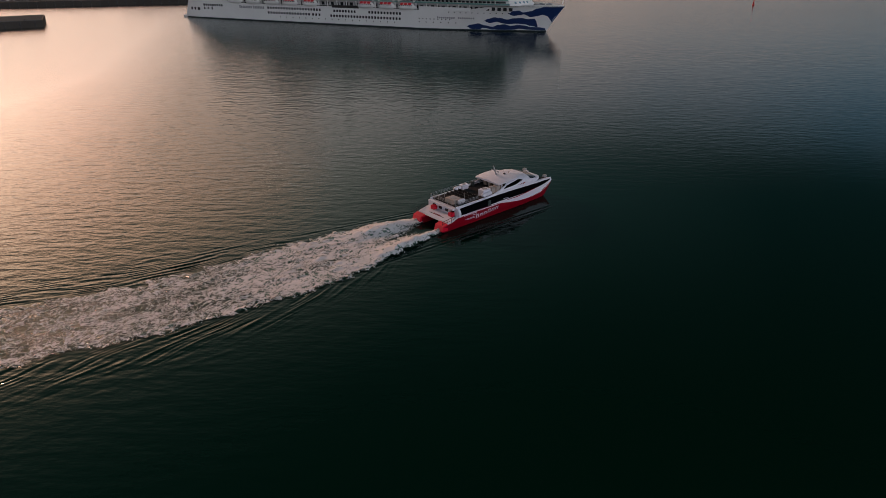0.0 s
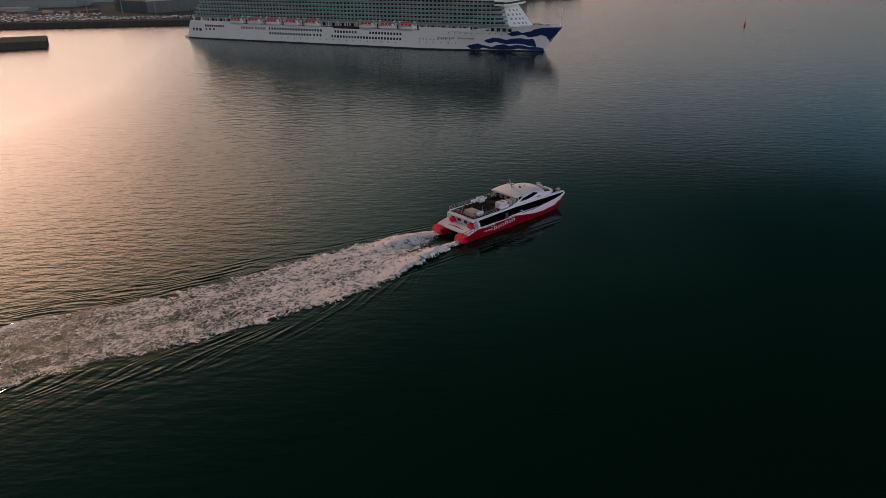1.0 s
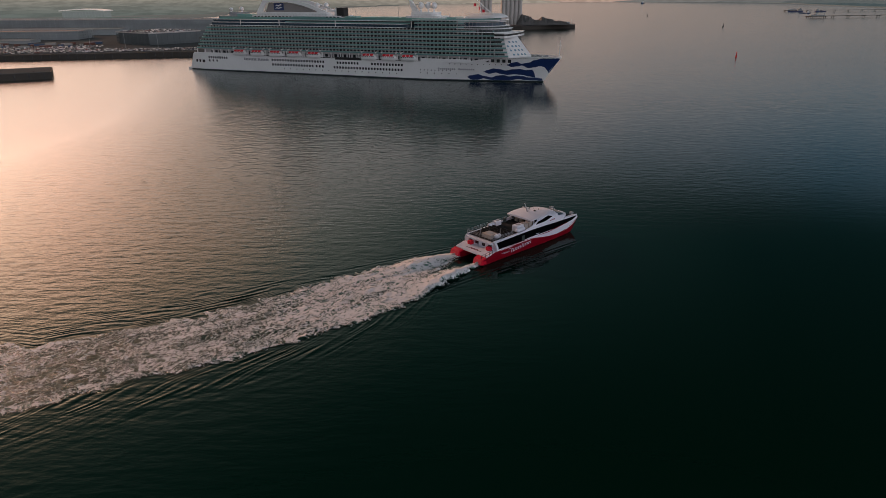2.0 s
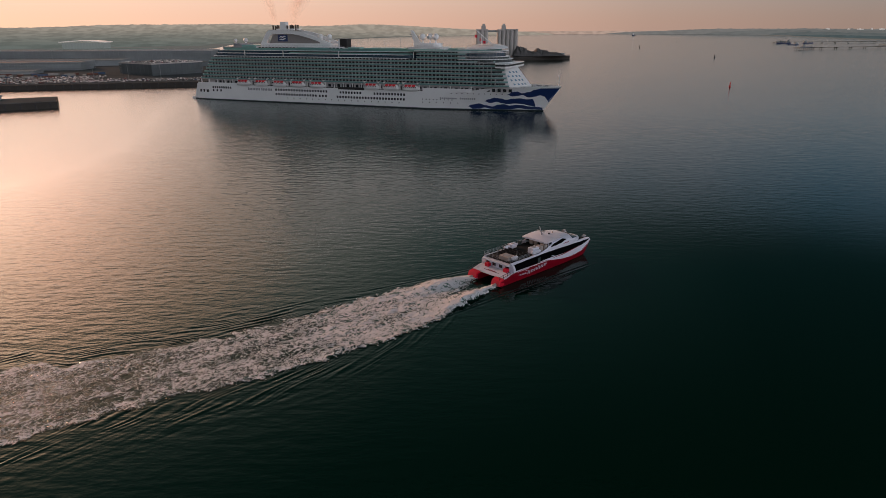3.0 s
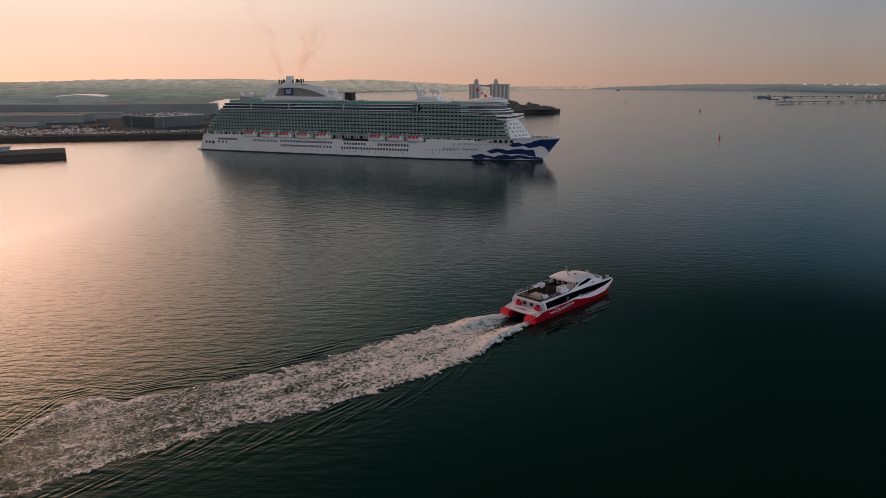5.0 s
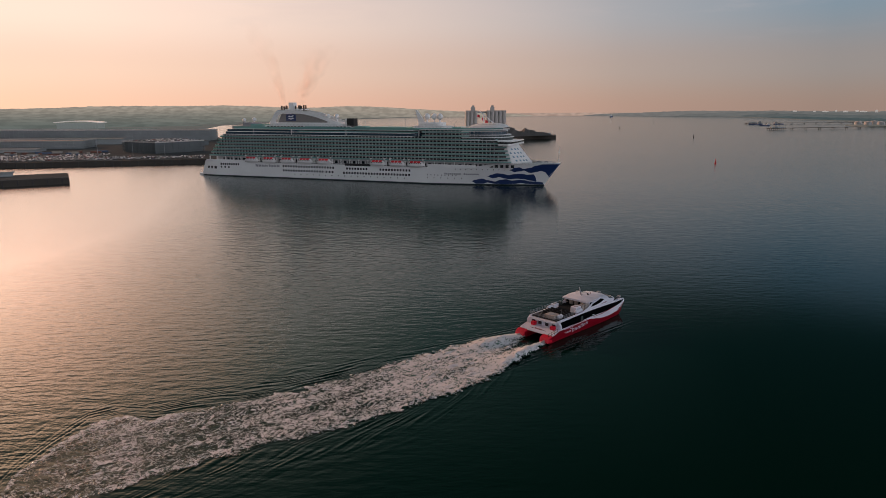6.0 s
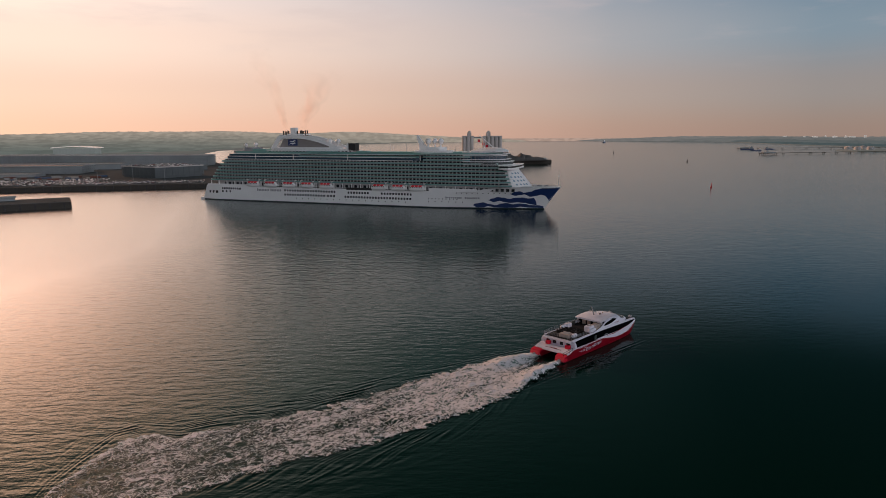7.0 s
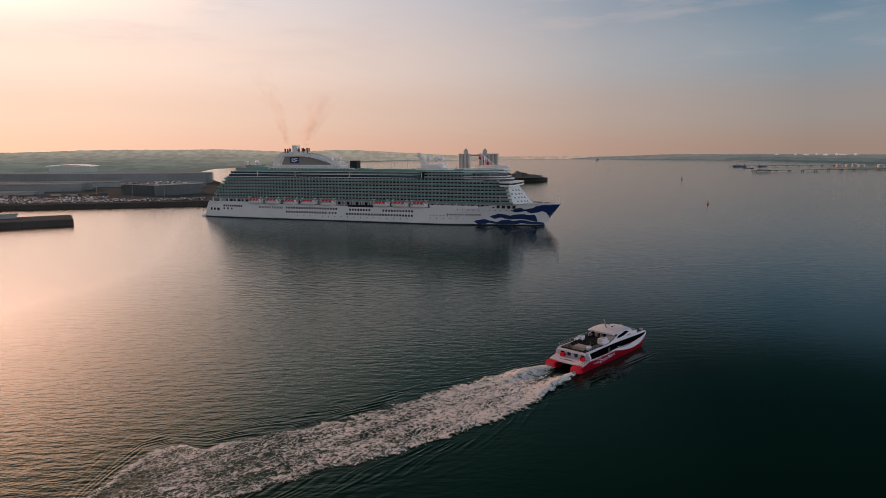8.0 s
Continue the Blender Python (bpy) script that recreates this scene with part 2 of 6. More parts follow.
def foam_material():
    m = bpy.data.materials.new("wake_foam")
    m.use_nodes = True
    tr = m.node_tree
    p = tr.nodes["Principled BSDF"]
    out = tr.nodes["Material Output"]
    tc = tr.nodes.new("ShaderNodeTexCoord")
    dens = tr.nodes.new("ShaderNodeAttribute")
    dens.attribute_name = "foaminess"
    d = dens.outputs["Fac"]
    uv = tr.nodes.new("ShaderNodeUVMap")
    uv.uv_map = "track"
    lay = tr.nodes.new("ShaderNodeMapping")                     # metres along the track, drawn out, and across it
    lay.inputs["Scale"].default_value = (0.75, 1.0, 1.0)
    link(tr, uv.outputs[0], lay.inputs[0])
    warp = nodes_of(tr, "ShaderNodeTexNoise", Scale=0.22, Detail=4.0, Roughness=0.6)
    link(tr, lay.outputs[0], warp.inputs["Vector"])
    off = tr.nodes.new("ShaderNodeVectorMath")
    off.operation = "MULTIPLY_ADD"
    off.inputs[1].default_value = (5.0, 5.0, 0)
    link(tr, warp.outputs["Color"], off.inputs[0])
    link(tr, lay.outputs[0], off.inputs[2])

    def threads(scale, detail, sharp):
        n = nodes_of(tr, "ShaderNodeTexNoise", Scale=scale, Detail=detail, Roughness=0.55)
        link(tr, off.outputs[0], n.inputs["Vector"])
        fold = math_node(tr, "ABSOLUTE", math_node(tr, "MULTIPLY_ADD", n.outputs["Fac"], 2.0, -1.0))
        return math_node(tr, "SUBTRACT", 1.0, math_node(tr, "MULTIPLY", fold, sharp, clamp=True))

    def cells(scale, sharp):
        curl = nodes_of(tr, "ShaderNodeTexNoise", Scale=1.1, Detail=3.0, Roughness=0.6)
        link(tr, off.outputs[0], curl.inputs["Vector"])
        bent = tr.nodes.new("ShaderNodeVectorMath")
        bent.operation = "MULTIPLY_ADD"
        bent.inputs[1].default_value = (2.2, 2.2, 0)
        link(tr, curl.outputs["Color"], bent.inputs[0])
        link(tr, off.outputs[0], bent.inputs[2])
        v = nodes_of(tr, "ShaderNodeTexVoronoi", Scale=scale)
        v.feature = "DISTANCE_TO_EDGE"
        link(tr, bent.outputs[0], v.inputs["Vector"])
        return math_node(tr, "SUBTRACT", 1.0, math_node(tr, "MULTIPLY", v.outputs["Distance"], sharp, clamp=True))
    big, mid, small = threads(0.34, 5.0, 8.0), cells(0.85, 4.6), threads(1.5, 4.0, 5.0)
    fine = nodes_of(tr, "ShaderNodeTexNoise", Scale=3.4, Detail=5.0, Roughness=0.7)
    link(tr, off.outputs[0], fine.inputs["Vector"])
    broad = nodes_of(tr, "ShaderNodeTexNoise", Scale=0.20, Detail=3.0, Roughness=0.6)
    link(tr, lay.outputs[0], broad.inputs["Vector"])
    web = math_node(tr, "MAXIMUM", math_node(tr, "MULTIPLY", big, 0.80), math_node(tr, "MAXIMUM", math_node(tr, "MULTIPLY", mid, 0.92), math_node(tr, "MULTIPLY", small, 0.74)))
    # the denser the foam, the wider the threads; where it is fresh they close to a white sheet
    level = math_node(tr, "MULTIPLY_ADD", fine.outputs["Fac"], 0.40, -0.20)
    level = math_node(tr, "ADD", math_node(tr, "MULTIPLY", web, 1.0), level)
    level = math_node(tr, "ADD", level, math_node(tr, "MULTIPLY_ADD", broad.outputs["Fac"], 0.26, -0.13))
    foam = math_node(tr, "MULTIPLY_ADD", math_node(tr, "SUBTRACT", math_node(tr, "MULTIPLY_ADD", d, 0.80, level), 1.20), 6.0, 0.0, clamp=True)
    # water milky with air under the lace, the more the fresher it is
    milk = math_node(tr, "MULTIPLY_ADD", math_node(tr, "MULTIPLY_ADD", broad.outputs["Fac"], 0.35, d), 1.8, -1.55, clamp=True)
    green = mix_color(tr, milk, (0.014, 0.075, 0.054), (0.19, 0.27, 0.245))
    col = mix_color(tr, foam, green, (0.71, 0.71, 0.73))
    link(tr, col, p.inputs["Base Color"])
    link(tr, math_node(tr, "MULTIPLY_ADD", foam, -0.12, 0.17), p.inputs["Specular IOR Level"])
    link(tr, math_node(tr, "MULTIPLY_ADD", foam, 0.6, 0.18), p.inputs["Roughness"])
    p.inputs["IOR"].default_value = 1.33
    b = nodes_of(tr, "ShaderNodeBump", Strength=0.55, Distance=0.35)
    link(tr, math_node(tr, "ADD", foam, fine.outputs["Fac"]), b.inputs["Height"])
    link(tr, b.outputs[0], p.inputs["Normal"])
    clear = tr.nodes.new("ShaderNodeBsdfTransparent")
    mx = tr.nodes.new("ShaderNodeMixShader")
    cover = math_node(tr, "MAXIMUM", foam, math_node(tr, "MULTIPLY_ADD", d, 2.0, -0.95, clamp=True))
    link(tr, math_node(tr, "MULTIPLY", cover, 1.0, clamp=True), mx.inputs[0])
    link(tr, clear.outputs[0], mx.inputs[1])
    link(tr, p.outputs[0], mx.inputs[2])
    link(tr, mx.outputs[0], out.inputs[0])
    return m


WATER, FOAM = water_material(), foam_material()
WHITE = surface("white_ship_paint", (0.83, 0.845, 0.84), 0.4, vary=0.10, grain=0.6, stain=0.05, bump=0.03)
WHITE_GLOSS = surface("white_gelcoat", (0.68, 0.69, 0.78), 0.35, vary=0.09, grain=2.0, stain=0.3, bump=0.02)
NAVY = surface("navy_paint", (0.012, 0.035, 0.13), 0.4, vary=0.15, grain=0.6, stain=0.06, bump=0.03)
BOOT = surface("dark_boot_topping", (0.015, 0.03, 0.035), 0.6, vary=0.3, grain=0.8, stain=0.1)
GREY = surface("grey_ship_paint", (0.30, 0.31, 0.33), 0.5, vary=0.15, grain=0.8, stain=0.08)
FUNNELGREY = surface("dark_funnel_mesh", (0.27, 0.25, 0.24), 0.6, vary=0.2, grain=1.0, stain=0.1)
DECK = surface("deck_coating", (0.022, 0.024, 0.026), 0.9, vary=0.35, grain=2.0, stain=0.2, bump=0.15, shine=0.1)
DARKGLASS = surface("dark_glass", (0.012, 0.018, 0.024), 0.16, vary=0.2, grain=0.4, stain=0.1, bump=0.0)
BLUEGLASS = surface("blue_tinted_glass", (0.015, 0.05, 0.08), 0.16, vary=0.2, grain=0.4, stain=0.1, bump=0.0)
BALUST = surface("green_tinted_balcony_glass", (0.23, 0.48, 0.455), 0.25, vary=0.2, grain=0.35, stain=0.06, bump=0.0)
# a greyed copy of the white paint, its shade put into the colour
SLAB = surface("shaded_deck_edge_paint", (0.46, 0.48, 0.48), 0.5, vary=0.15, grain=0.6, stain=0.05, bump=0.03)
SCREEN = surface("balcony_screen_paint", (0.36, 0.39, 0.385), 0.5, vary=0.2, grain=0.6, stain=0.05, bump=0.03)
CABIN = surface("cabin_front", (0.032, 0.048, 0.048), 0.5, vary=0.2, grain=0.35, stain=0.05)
RED = surface("red_gelcoat", (0.225, 0.0008, 0.012), 0.4, vary=0.10, grain=1.5, stain=0.2, bump=0.02, shine=0.2)
BRIGHTRED = surface("bright_red_paint", (0.62, 0.002, 0.028), 0.4, vary=0.1, grain=1.5, stain=0.3, bump=0.02)
ORANGE = surface("orange_lifeboat_paint", (0.78, 0.03, 0.045), 0.45, vary=0.12, grain=1.0, stain=0.2)
BANDBLACK = surface("black_side_glass", (0.0035, 0.004, 0.005), 0.5, vary=0.3, grain=0.5, stain=0.2, bump=0.0, shine=0.0)
SILO = surface("pale_silo_concrete", (0.52, 0.49, 0.46), 0.85, vary=0.2, grain=0.2, stain=0.03, bump=0.2)
BLACK = surface("black_paint", (0.012, 0.012, 0.014), 0.4, vary=0.3, grain=1.0, stain=0.2)
STEEL = surface("steel_rail", (0.42, 0.42, 0.43), 0.35, metal=0.7, vary=0.1, grain=3.0)
QUAY = surface("dark_wet_quay_wall", (0.07, 0.064, 0.056), 0.8, vary=0.5, grain=0.5, stain=0.05, bump=0.6, shine=0.1)
CONCRETE = surface("weathered_concrete", (0.20, 0.19, 0.185), 0.9, vary=0.3, grain=0.4, stain=0.02, bump=0.3, shine=0.1)
ASPHALT = surface("dock_asphalt", (0.12, 0.132, 0.134), 0.95, vary=0.4, grain=0.2, stain=0.012, bump=0.2, shine=0.0)
# base raised well up, putting the docks' distance haze into the colour
SHED = surface("grey_steel_cladding", (0.33, 0.365, 0.37), 0.85, vary=0.35, grain=0.3, stain=0.03, shine=0.0)
SHEDROOF = surface("pale_metal_roof", (0.70, 0.66, 0.64), 0.45, vary=0.2, grain=0.3, stain=0.03)
DARKCLAD = surface("dark_open_deck_cladding", (0.16, 0.185, 0.19), 0.85, vary=0.35, grain=0.3, stain=0.03, shine=0.0)
BUOYRED = surface("red_buoy_paint", (0.62, 0.02, 0.02), 0.5, vary=0.15, grain=2.0, stain=0.5)

PALEGLASS = surface("pale_blue_glass", (0.22, 0.36, 0.46), 0.16, vary=0.2, grain=0.4, stain=0.1, bump=0.0)
SOOT = surface("sooty_exhaust_steel", (0.07, 0.05, 0.04), 0.7, vary=0.3, grain=1.0, stain=0.3)
CREAM = surface("cream_panel", (0.36, 0.32, 0.29), 0.6, vary=0.15, grain=1.0, stain=0.3)
DOCKGREY = surface("weathered_parapet", (0.34, 0.36, 0.35), 0.9, vary=0.35, grain=0.3, stain=0.04, shine=0.1)
TANK = surface("weathered_tank_paint", (0.42, 0.42, 0.42), 0.7, vary=0.2, grain=0.1, stain=0.02)
PROMENADE = surface("promenade_paint", (0.50, 0.51, 0.52), 0.5, vary=0.2, grain=0.5, stain=0.06)

# ---- mesh helpers ----


def shade(me, angle=35):
    for f in me.polygons:
        f.use_smooth = True
    me.set_sharp_from_angle(angle=radians(angle))


def part(name, bm, material, parent=None, label="", smooth=False, kind=""):
    """Links a bmesh as one mesh object, under a thing or a part."""
    bmesh.ops.recalc_face_normals(bm, faces=bm.faces)
    me = bpy.data.meshes.new(name)
    bm.to_mesh(me)
    bm.free()
    me.materials.append(material)
    if smooth:
        shade(me)
    ob = new(name, me)
    ob.parent = parent
    return tagged(ob, label, kind=kind)


def again(name, ob, parent, m):
    """Another object on the same mesh."""
    o = new(name, ob.data)
    o.parent = parent
    o.matrix_basis = m
    return o


def thing(name, m, label, category, group="", kind=""):
    e = new(name)
    e.matrix_basis = m
    e.empty_display_size = 0.5
    return tagged(e, label, category, group, kind)


def mesh_from(name, verts, faces, material, parent=None, label="", smooth=False, kind=""):
    me = bpy.data.meshes.new(name)
    me.from_pydata([tuple(v) for v in verts], [], faces)
    me.materials.append(material)
    me.validate()
    if smooth:
        shade(me, 50)
    ob = new(name, me)
    ob.parent = parent
    return tagged(ob, label, kind=kind)


def box(bm, x0, x1, y0, y1, z0, z1, bevel=0.0, m=None):
    mat = Matrix.LocRotScale(((x0 + x1) / 2, (y0 + y1) / 2, (z0 + z1) / 2), None, (x1 - x0, y1 - y0, z1 - z0))
    if m is not None:
        mat = m @ mat
    r = bmesh.ops.create_cube(bm, size=1, matrix=mat)
    if bevel:
        edges = list({e for v in r["verts"] for e in v.link_edges})
        bmesh.ops.bevel(bm, geom=edges, offset=bevel, segments=2, affect="EDGES", profile=0.5)


def rod(bm, a, b, r0, r1=None, seg=8):
    a, b = Vector(a), Vector(b)
    q = (b - a).to_track_quat("Z", "Y")
    m = Matrix.LocRotScale((a + b) / 2, q, None)
    bmesh.ops.create_cone(bm, cap_ends=True, segments=seg, radius1=r0, radius2=r0 if r1 is None else r1, depth=(b - a).length, matrix=m)


def ball(bm, c, r, seg=16, flat=1.0):
    bmesh.ops.create_uvsphere(bm, u_segments=seg, v_segments=seg * 2 // 3, radius=r, matrix=Matrix.LocRotScale(c, None, (1, 1, flat)))


def prism(bm, outline, z0, z1):
    """Upright solid over a plan outline."""
    lo = [bm.verts.new((x, y, z0)) for x, y in outline]
    hi = [bm.verts.new((x, y, z1)) for x, y in outline]
    n = len(outline)
    for i in range(n):
        bm.faces.new((lo[i], lo[(i + 1) % n], hi[(i + 1) % n], hi[i]))
    bm.faces.new(hi)
    bm.faces.new(lo[::-1])


def profile(bm, outline, y0, y1):
    """Solid over an outline in x and z, from y0 to y1."""
    a = [bm.verts.new((x, y0, z)) for x, z in outline]
    b = [bm.verts.new((x, y1, z)) for x, z in outline]
    n = len(outline)
    for i in range(n):
        bm.faces.new((a[i], a[(i + 1) % n], b[(i + 1) % n], b[i]))
    bm.faces.new(b)
    bm.faces.new(a[::-1])


def loft(bm, rings, cap=True, closed=True):
    rows = [[bm.verts.new(p) for p in ring] for ring in rings]
    n = len(rows[0])
    for r0, r1 in zip(rows, rows[1:]):
        for i in range(n if closed else n - 1):
            j = (i + 1) % n
            bm.faces.new((r0[i], r0[j], r1[j], r1[i]))
    if cap:
        bm.faces.new(rows[0][::-1])
        bm.faces.new(rows[-1])


def lerp(x, table):
    """Reads a table of (x, y) pairs, straight between them."""
    return float(np.interp(x, [a for a, _ in table], [b for _, b in table]))


def ease(x, table):
    for (a, p), (b, q) in zip(table, table[1:]):
        if x <= b:
            k = min(1, max(0, (x - a) / (b - a)))
            k = k * k * (3 - 2 * k)
            return p + (q - p) * k
    return table[-1][1]


# ---- the water: one sheet to the horizon, with the ferry's wake waves in it ----
FERRY_AT, FERRY_TURN = (15.61, 155.93), 43.26
WAKE_AXIS = radians(FERRY_TURN - 9.0)
# edges of the foam: metres behind the stern, metres to port (negative: starboard)
WAKE_STBD = [(0, -4.8), (10, -8.2), (20, -12.2), (31, -14.6), (42, -15.0), (52, -15.4), (66, -14.4), (78, -12.9), (90, -12.0), (99, -12.2), (107, -13.2), (114, -13.0), (121, -12.6)]
WAKE_PORT = [(0, 5.6), (9, 8.4), (20, 8.6), (33, 8.0), (46, 6.8), (63, 6.8), (73, 8.4), (83, 10.0), (90, 11.0), (95, 16.0), (100, 15.6), (107, 9.5), (113, 3.0), (117, -4.0), (121, -12.0)]
WAKE_END = 121.0


def table(t):
    return [a for a, _ in t], [b for _, b in t]


def wake_place(s, v):
    """Ground place at s metres behind the stern and v metres to port of the wake's axis."""
    c, n = np.cos(WAKE_AXIS), np.sin(WAKE_AXIS)
    return FERRY_AT[0] - s * c - v * n, FERRY_AT[1] - s * n + v * c


def wake_coords(x, y):
    dx, dy = x - FERRY_AT[0], y - FERRY_AT[1]
    c, n = np.cos(WAKE_AXIS), np.sin(WAKE_AXIS)
    return -(dx * c + dy * n), -dx * n + dy * c


def wave_height(x, y):
    s, v = wake_coords(x, y)
    out = np.zeros_like(x)
    for sign, side in ((-1, WAKE_STBD), (1, WAKE_PORT)):
        w = sign * (v - np.interp(s, *table(side)))             # metres outside the foam
        reach = 3.0 + 0.03 * np.clip(s, 0, 120) if sign < 0 else 5.5
        env = np.exp(-(np.maximum(w - 1.5, 0) / reach) ** 2) * np.clip((w + 1.5) / 2, 0, 1) * np.clip((s - 10) / 45, 0, 1) * np.clip((175 - s) / 40, 0, 1)
        lean = radians(19 if sign < 0 else 4)
        ph = w * np.cos(lean) - s * np.sin(lean)
        ph = ph + 0.5 * np.sin(s * 0.11 + w * 0.3) + 0.5 * np.sin(s * 0.047 + 1.3) + 0.25 * np.sin(s * 0.31 - w * 0.5)
        groups = 0.5 + 0.5 * np.sin(s * 0.23 + w * 0.75 + 0.8 * np.sin(s * 0.09))
        other = 0.5 + 0.5 * np.sin(s * 0.41 - w * 0.6 + 1.1 * np.sin(s * 0.13 + 2))
        jitter = 1.3 * np.sin(s * 0.19 + w * 0.9 + 1.7) * np.sin(s * 0.07 - 0.4) + 0.8 * np.sin(s * 0.53 - w * 1.3)
        broken = 0.35 + 0.65 * np.clip(np.sin(s * 0.37 + w * 0.55 + jitter), 0, 1)
        calm = np.clip((112 - s) / 25, 0.45, 1)
        out += calm * env * broken * (1.1 if sign < 0 else 2.0) * (0.055 * groups * np.sin(ph * 2 * np.pi / 1.65 + jitter) + 0.036 * other * np.sin(ph * 2 * np.pi / 0.85 + s * 0.12 + jitter))
        # broader, lower swells further out
        far = np.exp(-((w - 8) / 5.0) ** 2) * np.clip((s - 25) / 40, 0, 1)
        out += 0.014 * far * broken * np.sin((w * 0.95 - s * 0.10 * (1 if sign < 0 else 0.3)) * 2 * np.pi / 2.2 + jitter)
        # long feathers of the bow wave, leaning away from the track
        for k in range(7):
            s0 = 20 + 9.0 * k
            mid = 2.0 + 0.7 * k + 0.38 * (s - s0) + 0.006 * (s - s0) ** 2
            len_ = np.exp(-((s - s0) / (3.6 + 0.5 * k)) ** 2)
            out += 0.045 * len_ * np.exp(-((w - mid) / 0.42) ** 2) * (1.0 if sign < 0 else 0.4)
        # fine lines running off the sides of the hulls
        e = sign * v - 5.4 - (s + 36) * 0.10
        out += 0.05 * np.exp(-(e / 1.2) ** 2) * np.clip((s + 36) / 10, 0, 1) * np.clip((34 - s) / 30, 0, 1) * np.sin(e * 2 * np.pi / 1.3)
    edge = np.minimum(np.minimum(x + 150, 120 - x), np.minimum(y - 30, 215 - y))
    return out * np.clip(edge / 12, 0, 1)


def build_water():
    xs = np.concatenate(([-5200, -2400, -900, -350, -151.5, -150.5], np.arange(-150, -100, 0.34), np.arange(-100, 15, 0.2), np.arange(15, 120.01, 0.34), [121, 122, 350, 900, 2400, 5200]))
    ys = np.concatenate(([-900, -300, -60, 28.5, 29.5], np.arange(30, 60, 0.34), np.arange(60, 140, 0.2), np.arange(140, 215.01, 0.34), [216, 217, 400, 800, 1600, 3000, 5200]))
    gx, gy = np.meshgrid(xs, ys)
    gz = wave_height(gx, gy)
    co = np.stack((gx, gy, gz), -1).reshape(-1, 3)
    nx, ny = len(xs), len(ys)
    idx = np.arange(nx * ny).reshape(ny, nx)
    quads = np.stack((idx[:-1, :-1], idx[:-1, 1:], idx[1:, 1:], idx[1:, :-1]), -1).reshape(-1, 4)
    me = bpy.data.meshes.new("water")
    me.vertices.add(len(co))
    me.vertices.foreach_set("co", co.ravel())
    me.loops.add(quads.size)
    me.loops.foreach_set("vertex_index", quads.ravel())
    me.polygons.add(len(quads))
    me.polygons.foreach_set("loop_start", np.arange(0, quads.size, 4))
    me.polygons.foreach_set("use_smooth", np.ones(len(quads), bool))
    me.update(calc_edges=True)
    me.materials.append(WATER)
    return tagged(new("water", me), "dark green harbour water rippled by a light breeze", "water", kind="structure")


build_water()


def build_wake():
    rng = np.random.default_rng(4)
    S, Q = np.meshgrid(np.arange(0, WAKE_END + 0.2, 0.4), np.linspace(-0.16, 1.16, 96), indexing="ij")
    lo, hi = np.interp(S, *table(WAKE_STBD)), np.interp(S, *table(WAKE_PORT))
    lat = lo + (hi - lo) * Q
    x, y = wake_place(S, lat)
    rag = np.zeros_like(S)
    for lam, a in ((9.0, 0.35), (4.2, 0.28), (2.1, 0.22), (1.1, 0.15)):
        for _ in range(3):
            th, ph = rng.uniform(0, 2 * np.pi, 2)
            rag += a * np.sin((S * np.cos(th) + lat * np.sin(th)) * 2 * np.pi / lam + ph)
    inside = np.minimum(lat - lo, hi - lat) + 0.9 + rag * 0.8        # metres inside the ragged edge
    inside = np.minimum(inside, (WAKE_END - 1 - S) * 0.5 + rag)
    edge = np.clip(inside / 2.0, 0, 1)
    # two jets that spread out, a slack lane between them, spent lace further back
    port = np.exp(-((lat - 3.9) / (1.9 + 0.05 * S)) ** 2)
    stbd = np.exp(-((lat + 4.6 + 0.24 * np.minimum(S, 22)) / (1.9 + 0.10 * S)) ** 2)
    jets = np.clip(port + stbd, 0, 1)
    fresh = jets * np.interp(S, [0, 12, 30, 60, 106], [1.75, 1.35, 0.95, 0.45, 0.25])
    old = np.interp(S, [0, 6, 16, 30, 55, 75, 86, 106], [0.35, 0.95, 1.02, 0.92, 0.81, 0.74, 0.71, 0.70])
    rim = np.exp(-((inside - 1.6) / 1.5) ** 2) * np.interp(S, [0, 60, 80, 92, 106], [0, 0.03, 0.08, 0.22, 0.26]) * np.where(lat > (lo + hi) / 2, 1.5, 0.8)
    patch = 0.05 * np.sin(S * 0.21 + 1.1 * np.sin(lat * 0.33)) + 0.05 * np.sin(lat * 0.9 + S * 0.13)
    lane = 0.55 * np.exp(-((lat + 0.6 + 0.10 * S) / (1.5 + 0.02 * S)) ** 2) * np.exp(-(S / 13) ** 2)
    d = np.interp(S, [0, 98, 126], [1.0, 1.0, 0.72]) * edge * (np.maximum(fresh, old + patch) * (1 - lane) + rim)
    h = wave_height(x, y) + 0.05
    lump = np.zeros_like(S)
    for lam, a in ((6.0, 0.06), (3.1, 0.05), (1.6, 0.035)):
        for _ in range(5):
            th, ph = rng.uniform(0, 2 * np.pi, 2)
            lump += a * np.sin((S * np.cos(th) + lat * np.sin(th)) * 2 * np.pi / lam + ph + 0.8 * np.sin(S * 0.4 + ph))
    h += edge ** 2 * (0.10 + np.abs(lump) * np.clip(S / 8, 0.4, 1.0) * np.clip(1.3 - S / 110, 0.3, 1))
    h += jets * edge ** 2 * 1.2 * np.exp(-((S - 9) / 8) ** 2)        # the jets throw the water up behind the hulls
    co = np.stack((x, y, h), -1).reshape(-1, 3)
    n0, n1 = S.shape
    idx = np.arange(n0 * n1).reshape(n0, n1)
    quads = np.stack((idx[:-1, :-1], idx[:-1, 1:], idx[1:, 1:], idx[1:, :-1]), -1).reshape(-1, 4)
    me = bpy.data.meshes.new("foam_wake")
    me.from_pydata(co.tolist(), [], quads.tolist())
    at = me.attributes.new("foaminess", "FLOAT", "POINT")
